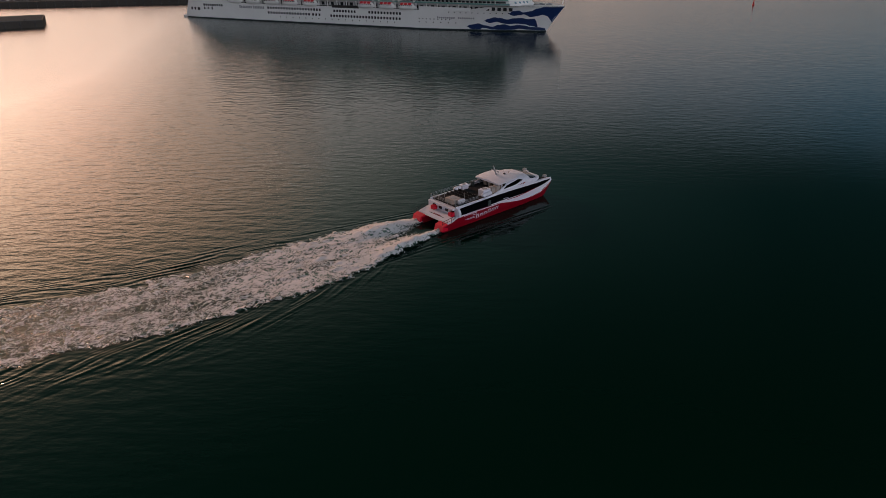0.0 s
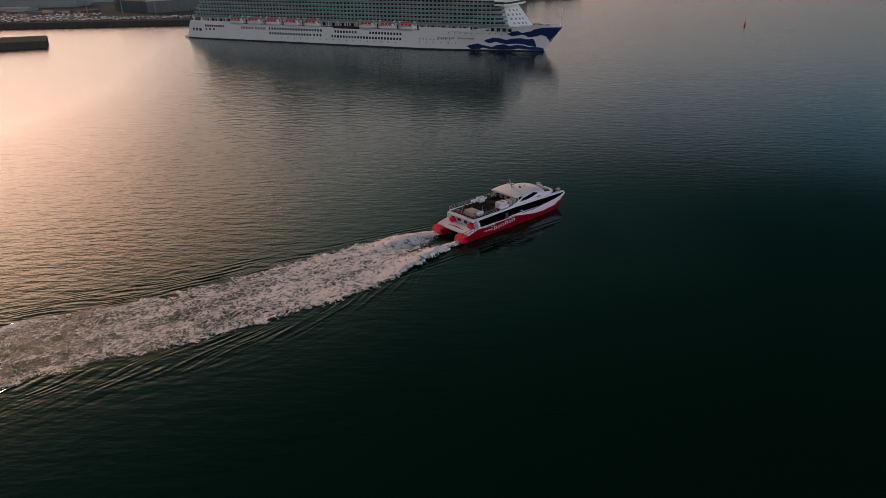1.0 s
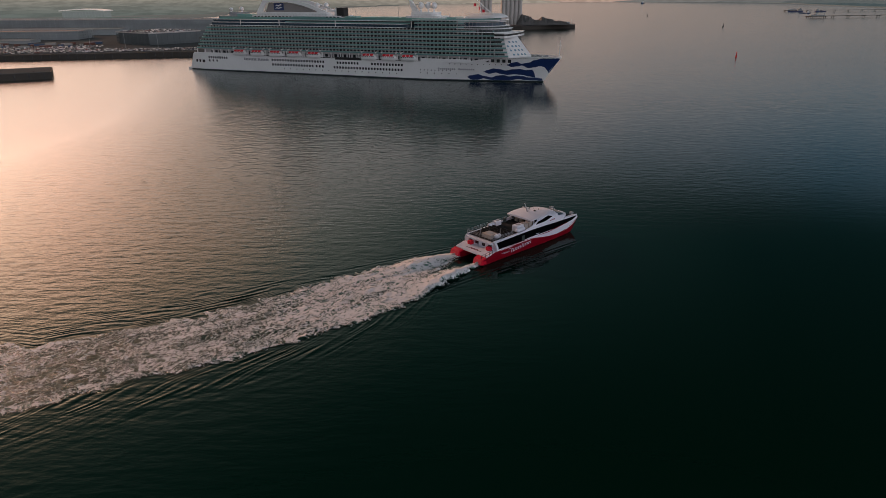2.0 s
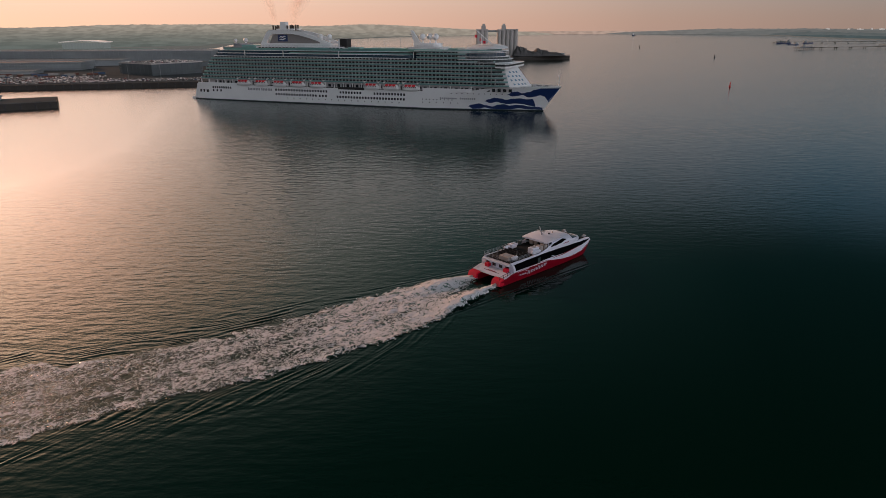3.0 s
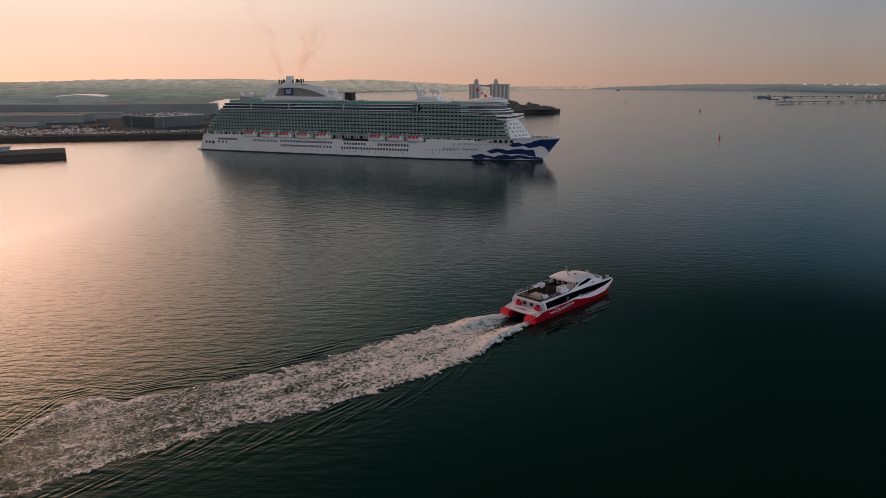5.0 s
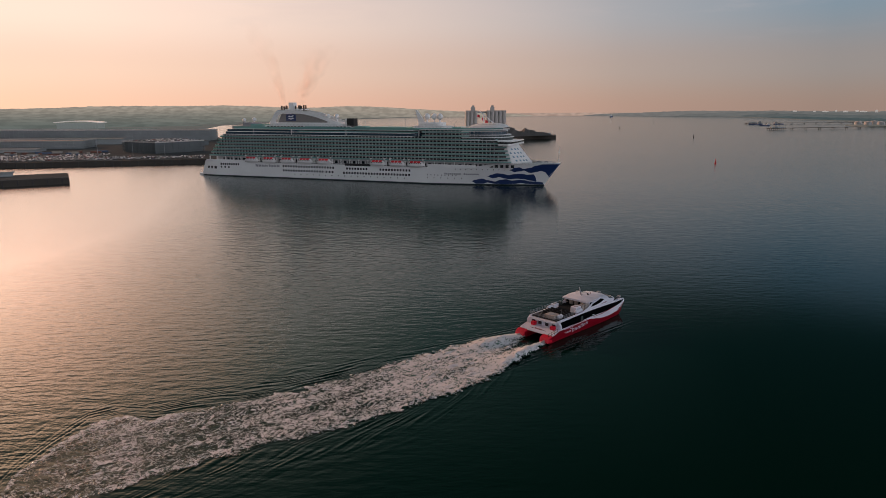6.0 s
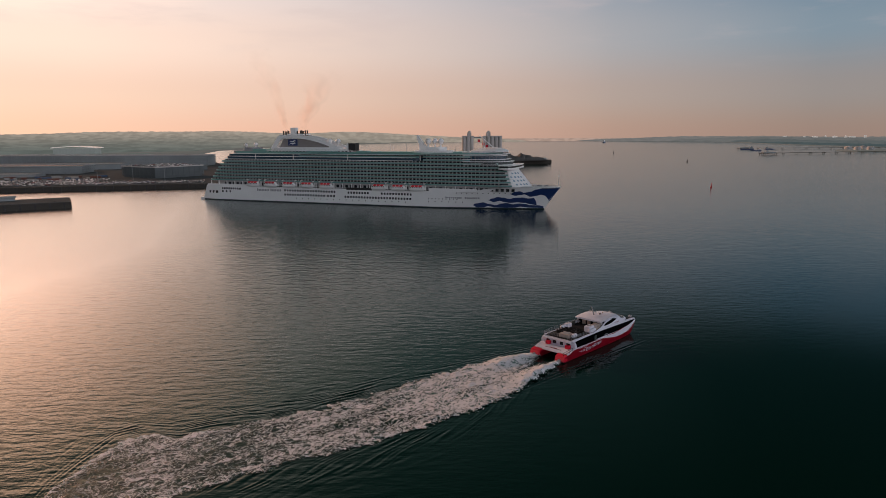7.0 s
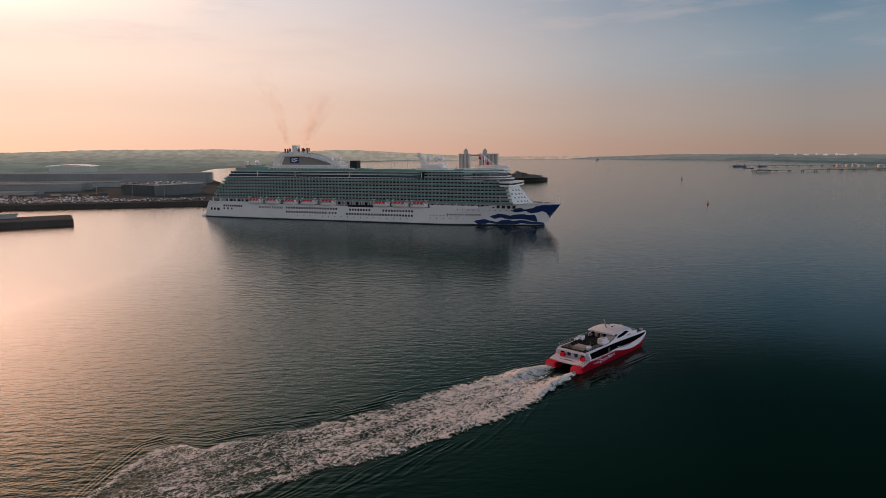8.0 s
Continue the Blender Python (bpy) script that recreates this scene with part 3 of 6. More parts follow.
    at.data.foreach_set("value", d.ravel().astype(np.float32))
    uvs = me.uv_layers.new(name="track")
    flat = np.stack((S, lat), -1).reshape(-1, 2)
    uvs.data.foreach_set("uv", flat[quads.ravel()].astype(np.float32).ravel())
    for f in me.polygons:
        f.use_smooth = True
    me.materials.append(FOAM)
    tagged(new("foam_wake", me), "churned white and green foam wake trailing behind the fast ferry", "wake", kind="stuff")


build_wake()

# ---- the cruise ship ----
SHIP = pose(-208.1, 618.5, 0, 0, 0, -22.28)
STEM = [(-4, 308), (0, 311), (6, 314.9), (12, 319.3), (17.5, 323.6)]


def deck_height(x):
    return ease(x, [(-9, 13.2), (250, 13.2), (276, 16.6), (330, 17.6)])


def hull_x(s, z):
    x0 = 0.4 * max(z, 0)
    return x0 + s * (lerp(z, STEM) - x0)


def hull_half(s, z):
    low = 19 * min(1, max(0, (1 - s) / 0.27)) ** 0.78 * (0.86 + 0.14 * min(1, s / 0.05))
    high = 19 * min(1, max(0, (1 - s) / 0.20)) ** 0.60 * (0.90 + 0.10 * min(1, s / 0.05))
    k = min(1, max(0, z / 17)) ** 1.25
    return low + (high - low) * k


def hull_point(x, z, out=0.0):
    """Starboard hull surface at x along the ship and z up, out metres proud of it."""
    x0 = 0.4 * max(z, 0)
    s = (x - x0) / (lerp(z, STEM) - x0)
    return Vector((x, -hull_half(min(s, 1), z) - out, z))


def plan(xa, xf, half, nose, inset=0.0, aft=3.0):
    """Deck outline from xa to xf, its fore end rounded over nose metres."""
    pts = []
    for i in range(13):
        a = i / 12
        x = xf - nose + nose * math.sin(a * math.pi / 2)
        y = half * (max(0, 1 - math.sin(a * math.pi / 2) ** 2.6)) ** 0.5
        pts.append((x - inset, max(0.0, y - inset)))
    pts = [(xa + inset, half - inset - aft), (xa + aft * 0.5 + inset, half - inset)] + pts
    low = [(x, -y) for x, y in reversed(pts) if y > 1e-3]
    return pts + low


def fore_end(z):
    return 300.5 - (z - 17.5) * 0.84


def front_cut(z):
    """Metres that the white front wall reaches aft of its foremost point."""
    return 11.5 - (z - 17.5) * 0.42


def round_nose(xf, half, nose, cut, n=10):
    """Starboard half of a rounded fore end, from cut metres aft of the tip to the centre line."""
    a0 = math.asin((nose - cut) / nose)
    pts = []
    for i in range(n):
        w = math.sin(a0 + (math.pi / 2 - a0) * i / (n - 1))
        pts.append((xf - nose + nose * w, -half * max(0.0, 1 - w ** 2.6) ** 0.5))
    return pts


def aft_end(z):
    return 9.5 + (z - 16.5) * 0.80


def strip(bm, pts, z0, z1):
    """Upright band along a line in plan."""
    a = [bm.verts.new((x, y, z0)) for x, y in pts]
    b = [bm.verts.new((x, y, z1)) for x, y in pts]
    for i in range(len(pts) - 1):
        bm.faces.new((a[i], a[i + 1], b[i + 1], b[i]))


def wave_band(low, high, x0, x1, n=70):
    """Painted shape on the starboard bow between two lines z(x)."""
    bm = bmesh.new()
    rows = []
    for i in range(n + 1):
        x = x0 + (x1 - x0) * i / n
        a = max(low(x), lerp(x, [(311, -9), (311.01, 0.1), (314.9, 6.1), (319.3, 12.1), (323.6, 17.6)]))
        b = max(high(x), a + 0.02)
        rows.append([bm.verts.new(hull_point(x, a + (b - a) * j / 4, 0.07)) for j in range(5)])
    for r0, r1 in zip(rows, rows[1:]):
        for j in range(4):
            bm.faces.new((r0[j], r1[j], r1[j + 1], r0[j + 1]))
    return bm


def cruise_ship():
    ship = thing("cruise_ship", SHIP, "large white cruise ship with navy wave bow livery, afloat", "cruise ship")
    # hull
    bm = bmesh.new()
    zs = [-3, 0, 1.2, 3, 5, 7, 9, 11, 13.2, 15, 17.5]
    rings = []
    for i in range(0, 111):
        s = 1 - (1 - i / 110) ** 1.25
        top = deck_height(hull_x(s, 14))
        side = []
        for z in zs:
            zz = min(z, top)
            side.append((hull_x(s, zz), hull_half(s, zz), zz))
        ring = [(x, y, z) for x, y, z in side] + [(x, -y, z) for x, y, z in reversed(side)]
        rings.append(ring)
    loft(bm, rings)
    bmesh.ops.remove_doubles(bm, verts=bm.verts, dist=0.001)
    part("hull", bm, WHITE, ship, "white painted steel hull", smooth=True)
    bm = wave_band(lambda x: -0.6, lambda x: 0.85, 1.5, 311, 160)
    part("boot_topping", bm, BOOT, ship, "dark waterline band")
    # ledge at the waterline under the stern
    bm = bmesh.new()
    prism(bm, [(-4.5, -13.5), (-3.0, -16.0), (6, -17.2), (6, 17.2), (-3.0, 16.0), (-4.5, 13.5)], -1.5, 1.6)
    part("stern_ledge", bm, WHITE, ship, "white ledge at the stern waterline")
    # navy waves at the bow
    for low, high, label in (
            ([(257, 2.7), (260.5, 0.9), (265.5, 1.0), (269, 2.0), (274.5, 1.0), (281.5, 0.9), (288.5, 1.0), (294, 1.8), (299.5, 1.2), (303.5, 1.0), (310.5, 0.9)],
             [(257, 2.8), (259.5, 4.0), (265.5, 5.0), (269.5, 3.8), (275, 2.8), (279, 4.2), (283.5, 4.7), (287.5, 3.7), (293, 4.4), (297, 4.1), (301, 3.2), (306.5, 3.0), (310.5, 2.4)], "navy painted wave"),
            ([(269.5, 6.7), (273.5, 5.4), (278.5, 6.4), (282, 5.4), (286, 4.8), (291.5, 5.3), (297, 4.9), (301, 3.9), (305.6, 3.1)],
             [(269.5, 6.9), (272.5, 8.2), (277, 9.4), (281, 9.0), (285.5, 8.0), (290, 8.9), (295.5, 9.2), (299.5, 8.5), (304, 8.8), (305, 7.2), (305.6, 4.2)], "navy painted wave"),
            ([(286.5, 11.8), (290, 10.6), (294, 11.1), (297, 11.7), (301.5, 9.9), (305.5, 10.5), (309.5, 11.5), (312.3, 10.6), (313.8, 8.5), (314.9, 6.3), (322.6, 6.4)],
             [(286.5, 12.0), (290.5, 13.8), (294, 14.2), (296.8, 13.0), (302, 13.9), (306, 15.6), (312, 16.9), (322.6, 17.0)], "navy painted wave filling the stem")):
        x0, x1 = low[0][0], low[-1][0]
        part("bow_wave", wave_band(lambda x, t=low: ease(x, t), lambda x, t=high: ease(x, t), x0, x1, 110), NAVY, ship, label)
    # hull windows, in the rows that the hull has
    bm = bmesh.new()
    box(bm, -0.75, 0.75, -0.08, 0.08, -0.85, 0.85)
    win = part("window", bm, DARKGLASS, ship)
    first = True
    for x0, x1, z, step in ((89, 138, 10.3, 2.55), (89, 128, 6.7, 2.55), (131, 138, 6.7, 2.9), (150.5, 170, 10.0, 2.55), (147.5, 208, 6.4, 2.55), (181, 209, 10.0, 2.55), (24, 44, 10.6, 2.3), (24, 33, 8.0, 4.0)):
        for x in np.arange(x0, x1, step):
            p = hull_point(x, z, -0.02)
            m = pose(p.x, p.y, p.z)
            if first:
                win.matrix_basis, first = m, False
            else:
                again("window", win, ship, m)
    bm = bmesh.new()
    rod(bm, (0, -0.06, 0), (0, 0.06, 0), 0.4, seg=12)
    port = part("porthole", bm, DARKGLASS, ship)
    first = True
    for x0, x1, z, step in ((222, 247, 7.2, 2.9), (222, 250, 5.0, 5.5), (245, 292, 12.2, 4.2), (100, 208, 3.8, 6.0)):
        for x in np.arange(x0, x1, step):
            p = hull_point(x, z, 0.0)
            if first:
                port.matrix_basis, first = pose(*p), False
            else:
                again("porthole", port, ship, pose(*p))
    # mooring recesses at the stern quarter
    bm = bmesh.new()
    for x in (9.5, 13.5, 17.5):
        p = hull_point(x, 7.2, 0.03)
        box(bm, p.x - 1.3, p.x + 1.3, p.y - 0.05, p.y + 0.3, 6.2, 8.4, 0.04)
    part("mooring_opening", bm, BLACK, ship)
    # lettering on the side, as bars
    for x0, n, step, wd, z0, z1, tag in ((60.5, 8, 1.6, 1.2, 9.2, 11.0, "worn grey"), (74.2, 7, 1.6, 1.2, 9.2, 11.0, "worn grey"), (236.0, 9, 1.5, 1.0, 7.8, 8.9, "faint grey"), (251.5, 8, 1.5, 1.0, 7.8, 8.9, "faint grey")):
        bm = bmesh.new()
        for i in range(n):
            p = hull_point(x0 + i * step, z0 + 0.9, 0.07)
            box(bm, p.x, p.x + wd, p.y - 0.02, p.y + 0.1, z0, z1 + (0.3 if i == 0 else 0))
        part("lettering", bm, GREY, ship, tag + " lettering shown as bars")
    # promenade recess behind the boats, with its deck and posts
    bm = bmesh.new()
    prism(bm, plan(11, 303, 19, 60, 3.6), 13.2, 17.5)
    part("promenade_wall", bm, PROMENADE, ship)
    bm = bmesh.new()
    for x in np.arange(24, 292, 4.2):
        box(bm, x, x + 2.4, -15.52, -15.35, 13.9, 16.1)
    part("promenade_windows", bm, DARKGLASS, ship, kind="stuff")
    bm = bmesh.new()
    prism(bm, plan(7, 268, 18.95, 30, 0.0), 13.22, 13.42)
    part("promenade_deck", bm, DECK, ship)
    bm = bmesh.new()
    for x in np.arange(12, 262, 8.3):
        box(bm, x - 0.3, x + 0.3, -18.9, -18.3, 13.3, 17.4)
    part("promenade_posts", bm, WHITE, ship, kind="stuff")
    bm = bmesh.new()
    box(bm, 222, 262, -18.98, -18.8, 13.2, 15.6, 0.03)
    part("bulwark", bm, WHITE, ship, "white solid bulwark")
    bm = bmesh.new()
    box(bm, 8, 50, -18.98, -18.8, 13.2, 14.6, 0.03)
    part("bulwark", bm, WHITE, ship, "white solid bulwark")
    bm = bmesh.new()
    box(bm, 148.5, 172, -19.06, -18.0, 12.3, 14.2, 0.05)
    part("boat_platform", bm, BLACK, ship, "dark folded tender platform")
    # cabin decks with balconies
    floors = [17.5 + 2.75 * k for k in range(9)]
    for k, z in enumerate(floors):
        xa, xf = aft_end(z), fore_end(z)
        if k >= 7:
            xa, xf = 216, 279
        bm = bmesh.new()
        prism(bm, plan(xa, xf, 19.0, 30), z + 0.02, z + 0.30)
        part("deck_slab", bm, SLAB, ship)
        # near-black wall colour carries the shade of the balcony recess
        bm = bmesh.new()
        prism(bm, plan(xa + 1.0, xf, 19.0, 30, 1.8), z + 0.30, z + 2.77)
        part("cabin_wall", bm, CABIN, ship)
        xe = xf - front_cut(z) if k < 5 else xf - 9
        line = [(x, -y) for x, y in plan(xa, xf, 18.96, 30) if y > 0 and x <= xe][1:]
        line = [(line[0][0] - 1.4, line[0][1] + 3)] + line + [round_nose(xf, 18.96, 30, xf - xe)[0]]
        bm = bmesh.new()
        strip(bm, line, z + 0.30, z + 1.36)
        bmesh.ops.solidify(bm, geom=bm.faces[:], thickness=0.06)
        rail = part("balustrade", bm, BALUST, ship, "green tinted glass balustrade")
        bm = bmesh.new()
        for (x0, y0), (x1, y1) in zip(line, line[1:]):
            rod(bm, (x0, y0 - 0.03, z + 1.40), (x1, y1 - 0.03, z + 1.40), 0.07, seg=6)
        part("handrail", bm, WHITE, rail)
        bm = bmesh.new()
        for x in np.arange(math.ceil((xa + 4) / 3.1) * 3.1, xe - 8, 3.1):
            jog = 0.0 if round(x / 3.1) % 9 else 0.3
            box(bm, x, x + 0.26 + jog * 0.8, -18.8 - jog * 0.5, -17.0, z + 0.30, z + 2.75)
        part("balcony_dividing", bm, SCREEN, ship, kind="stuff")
        bm = bmesh.new()
        for x in np.arange(math.ceil((xa + 4) / 3.1) * 3.1 + 0.35, xe - 9, 3.1):
            box(bm, x + 0.1, x + 2.3, -17.28, -17.1, z + 0.45, z + 2.35)
        part("balcony_glazing", bm, DARKGLASS, ship, "dark balcony glazing", kind="stuff")
    # raked white front with square windows
    bm = bmesh.new()
    rings = []
    for z in (17.4, 31.2):
        xf = fore_end(z) + 0.35
        stbd = round_nose(xf, 19.05, 30, front_cut(z))
        pts = [(x, -y) for x, y in stbd[:-1]] + list(reversed(stbd))
        rings.append([(x, y, z) for x, y in pts] + [(xf - 14, pts[-1][1] + 1, z), (xf - 14, pts[0][1] - 1, z)])
    loft(bm, rings)
    part("front_wall", bm, WHITE, ship, "raked white steel front")
    bm = bmesh.new()
    box(bm, -0.1, 0.1, -0.7, 0.7, -0.75, 0.75)
    fw = part("front_window", bm, PALEGLASS, ship)
    first = True
    for z in (19.5, 22.3, 25.0, 27.8):
        xf = fore_end(z) + 0.35
        for a in (0.46, 0.56, 0.65, 0.74, 0.83):
            x = xf - 30 + 30 * math.sin(a * math.pi / 2)
            y = -19.05 * (1 - math.sin(a * math.pi / 2) ** 2.6) ** 0.5
            if x < xf - front_cut(z) + 0.8:
                continue
            m = pose(x + 0.05, y - 0.02, z, 0, -45, math.degrees(math.atan2(-abs(y) * 0.8, 14)))
            if first:
                fw.matrix_basis, first = m, False
            else:
                again("front_window", fw, ship, m)
    # bridge with its wings
    def bridge(grow):
        near = [(280.5 - grow, -22.4 - grow), (287.5 + grow, -22.4 - grow), (289.4 + grow, -20), (290.2 + grow, -8), (290.2 + grow, 0)]
        return near + [(x, -y) for x, y in reversed(near[:-1])] + [(279 - grow, 18.6), (279 - grow, -18.6)]
    for name, grow, z0, z1, mt in (("bridge_deck", 0.15, 31.0, 32.2, WHITE), ("bridge_windows", 0.0, 32.2, 33.6, DARKGLASS), ("bridge_roof", 0.25, 33.6, 34.1, WHITE)):
        bm = bmesh.new()
        prism(bm, bridge(grow), z0, z1)
        part(name, bm, mt, ship)
    # curved tiers over the bridge
    for z0, z1, xf, dark in ((34.1, 34.5, 288.0, 0), (34.5, 36.4, 285.0, 1), (36.4, 36.9, 286.0, 0), (36.9, 38.2, 283.0, 1), (38.2, 38.6, 283.8, 0), (38.6, 41.0, 280.5, 2), (41.0, 41.4, 281.0, 0), (41.4, 43.5, 277.0, 3), (43.5, 43.9, 278.0, 0)):
        bm = bmesh.new()
        prism(bm, plan(250 if dark else 249, xf, 18.7 if dark else 19.1, 24), z0, z1)
        tier = part("upper_window_band" if dark else "upper_deck", bm, (WHITE, CABIN, BLUEGLASS, BALUST)[dark], ship)
        if dark:
            bm = bmesh.new()
            pts = [(x, y) for x, y in plan(250, xf, 18.74, 24) if y < 0]
            for (x0, y0), (x1, y1) in zip(pts, pts[1:]):
                for k in range(max(1, int(math.hypot(x1 - x0, y1 - y0) / 4.4))):
                    f = k / max(1, int(math.hypot(x1 - x0, y1 - y0) / 4.4))
                    rod(bm, (x0 + (x1 - x0) * f, y0 + (y1 - y0) * f, z0), (x0 + (x1 - x0) * f, y0 + (y1 - y0) * f, z1), 0.08, seg=5)
            part("mullion", bm, GREY, tier, kind="stuff")
    rings = []
    for k in range(7):
        a = k / 6 * math.pi / 2
        c, h = math.cos(a), math.sin(a)
        rings.append([(x, y, 43.8 + 3.4 * h) for x, y in plan(267 - 13 * c, 268 + 13 * c + 0.1, max(0.6, 14.5 * c), 6 * c + 0.1, aft=0.1 + 2 * c)])
    if len({len(r) for r in rings}) == 1:
        bm = bmesh.new()
        loft(bm, rings)
        part("fore_house", bm, WHITE, ship, "white domed roof house", smooth=True)
    # lido windows: a long dark band with white edging, aft and amidships
    bm = bmesh.new()
    prism(bm, plan(29, 217, 18.2, 8), 36.75, 39.0)
    part("lido_house", bm, BLUEGLASS, ship, "dark blue glazed lido deck")
    bm = bmesh.new()
    prism(bm, plan(31, 104, 18.1, 8), 39.0, 41.2)
    part("lido_house", bm, BLUEGLASS, ship, "dark blue glazed lido deck")
    # dark solid stands in for the shade of the open deck
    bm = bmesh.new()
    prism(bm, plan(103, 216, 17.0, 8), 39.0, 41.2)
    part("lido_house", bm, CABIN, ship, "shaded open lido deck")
    bm = bmesh.new()
    strip(bm, [(104, -18.3), (214, -18.3)], 39.35, 40.3)
    bmesh.ops.solidify(bm, geom=bm.faces[:], thickness=0.06)
    part("balustrade", bm, BALUST, ship, "green tinted glass balustrade")
    for z, xa, xb, hb in ((36.5, 27, 216, 19.2), (38.9, 31, 216, 18.7), (41.2, 36, 218, 18.7), (42.1, 214, 282, 19.0)):
        bm = bmesh.new()
        prism(bm, plan(xa, xb, hb, 12), z, z + 0.45)
        part("deck_edge", bm, WHITE, ship)
    bm = bmesh.new()
    for x in (60.0, 98.0, 150.0, 214.5):
        box(bm, x, x + 0.45, -18.5, -18.1, 36.9, 41.2)
    part("band_posts", bm, WHITE, ship, kind="stuff")
    bm = bmesh.new()
    strip(bm, [(x, -y) for x, y in plan(38, 278, 18.4, 20) if y > 0], 41.65, 43.4)
    bmesh.ops.solidify(bm, geom=bm.faces[:], thickness=0.08)
    part("glass_screen", bm, BALUST, ship, "green tinted wind screen along the top deck")
    bm = bmesh.new()
    prism(bm, plan(38, 277, 18.3, 20), 41.62, 41.72)
    part("top_deck", bm, DECK, ship)
    # houses on the top deck
    for name, xa, xf, half, z0, z1, mt in (("top_house", 66, 152, 12, 41.7, 44.4, WHITE), ("top_house", 70, 142, 10.5, 44.4, 46.8, WHITE), ("top_house", 205, 236, 10, 41.7, 44.6, WHITE), ("top_house", 208, 230, 7, 44.6, 47.4, WHITE), ("top_house", 30, 58, 10, 41.7, 43.8, GREY), ("aft_screen_house", 40, 53, 8, 43.8, 46.6, GREY)):
        bm = bmesh.new()
        prism(bm, plan(xa, xf, half, 6), z0, z1)
        part(name, bm, mt, ship)
    bm = bmesh.new()
    for x in np.arange(70, 150, 3.4):
        box(bm, x, x + 2.0, -12.08, -11.9, 42.4, 43.8)
    part("house_windows", bm, DARKGLASS, ship, kind="stuff")
    bm = bmesh.new()
    for xa, xb, y, z in ((66, 150, -11.9, 44.4), (208, 232, -9.9, 44.6), (38, 276, -18.5, 43.4), (256, 276, -13.8, 45.6)):
        for x in np.arange(xa, xb, 3.0):
            rod(bm, (x, y, z), (x, y, z + 1.2), 0.06, seg=5)
        for dz in (0.6, 1.2):
            rod(bm, (xa, y, z + dz), (xb, y, z + dz), 0.05, seg=5)
    part("top_rail", bm, STEEL, ship, kind="stuff")
    for x, y, h in ((165, -12, 7), (177, 8, 8), (186, -6, 6.5), (193, 5, 9), (240, -6, 5), (247, 3, 6), (62, -6, 5), (33, 2, 5)):
        bm = bmesh.new()
        rod(bm, (x, y, 41.7), (x, y, 41.7 + h), 0.14, 0.08, 6)
        rod(bm, (x - 0.6, y, 41.7 + h * 0.85), (x + 0.6, y, 41.7 + h * 0.85), 0.08, seg=5)
        part("deck_lamp_post", bm, GREY, ship)
    for xa, xb, y0, y1, z1 in ((52, 66, -11, 6, 44.6), (156, 166, -14, -6, 43.4), (168, 200, -9, 9, 42.8), (110, 122, -16, -12.5, 43.0), (124, 138, -16.5, -12.5, 42.9), (240, 252, -12, 10, 43.2)):
        bm = bmesh.new()
        box(bm, xa, xb, y0, y1, 41.7, z1 + 0.8, 0.2)
        part("deck_house", bm, BALUST, ship, "teal glazed deck shelter")
    # aft terraces
    for k in range(5):
        z = 17.5 + 2.75 * (k + 1)
        bm = bmesh.new()
        strip(bm, [(aft_end(z) - 0.1, -15.5), (aft_end(z) - 0.1, 15.5)], z + 0.38, z + 1.4)
        bmesh.ops.solidify(bm, geom=bm.faces[:], thickness=0.06)
        part("terrace_rail", bm, BALUST, ship)
    # funnel: white arch, pipes, the marked panel
    bm = bmesh.new()
    outer = [(69.5, 46.0), (76.5, 55.6), (79, 57.0), (101, 57.0), (111, 55.4), (120, 53.0), (129, 50.0), (141, 46.0)]
    inner = [(133, 46.0), (124, 49.0), (116, 51.4), (108, 53.2), (100, 54.3), (82, 54.3), (79.5, 53.0), (75, 46.0)]
    ring = outer + inner
    n = len(outer)
    for y0, y1 in ((-8.5, -6.5), (6.5, 8.5)):
        a = [bm.verts.new((x, y0, z)) for x, z in ring]
        b = [bm.verts.new((x, y1, z)) for x, z in ring]
        for i in range(len(ring)):
            j = (i + 1) % len(ring)
            bm.faces.new((a[i], a[j], b[j], b[i]))
        for i in range(n - 1):
            j, k2 = 2 * n - 1 - i, 2 * n - 2 - i
            bm.faces.new((a[i], a[i + 1], a[k2], a[j]))
            bm.faces.new((b[j], b[k2], b[i + 1], b[i]))
    part("funnel_arch", bm, WHITE, ship, "sweeping white funnel arch")
    bm = bmesh.new()
    profile(bm, [(77, 46), (81, 53.8), (101, 53.8), (116, 50.4), (128, 46)], -6.3, 6.3)
    part("funnel_casing", bm, FUNNELGREY, ship)
    bm = bmesh.new()
    box(bm, 85, 101, -6.2, 6.2, 57.3, 58.2)
    part("funnel_platform", bm, WHITE, ship)
    bm = bmesh.new()
    box(bm, 86.0, 95.5, -6.62, -6.4, 48.2, 53.6)
    panel = part("funnel_panel", bm, NAVY, ship, "navy panel with a plain white wave shape")
    bm = bmesh.new()
    for dz in (0.0, 1.9):
        profile(bm, [(87.2, 49.3 + dz), (89.0, 50.6 + dz), (90.8, 50.0 + dz), (92.4, 50.9 + dz), (94.4, 50.3 + dz), (92.6, 49.9 + dz), (90.8, 49.1 + dz), (89.0, 49.7 + dz)], -6.72, -6.55)
    part("wave_mark", bm, WHITE, panel)
    bm = bmesh.new()
    box(bm, 86.2, 91.2, -2.6, 2.6, 57.0, 63.6, 0.3)
    part("funnel_top", bm, WHITE, ship, "pale square uptake casing")
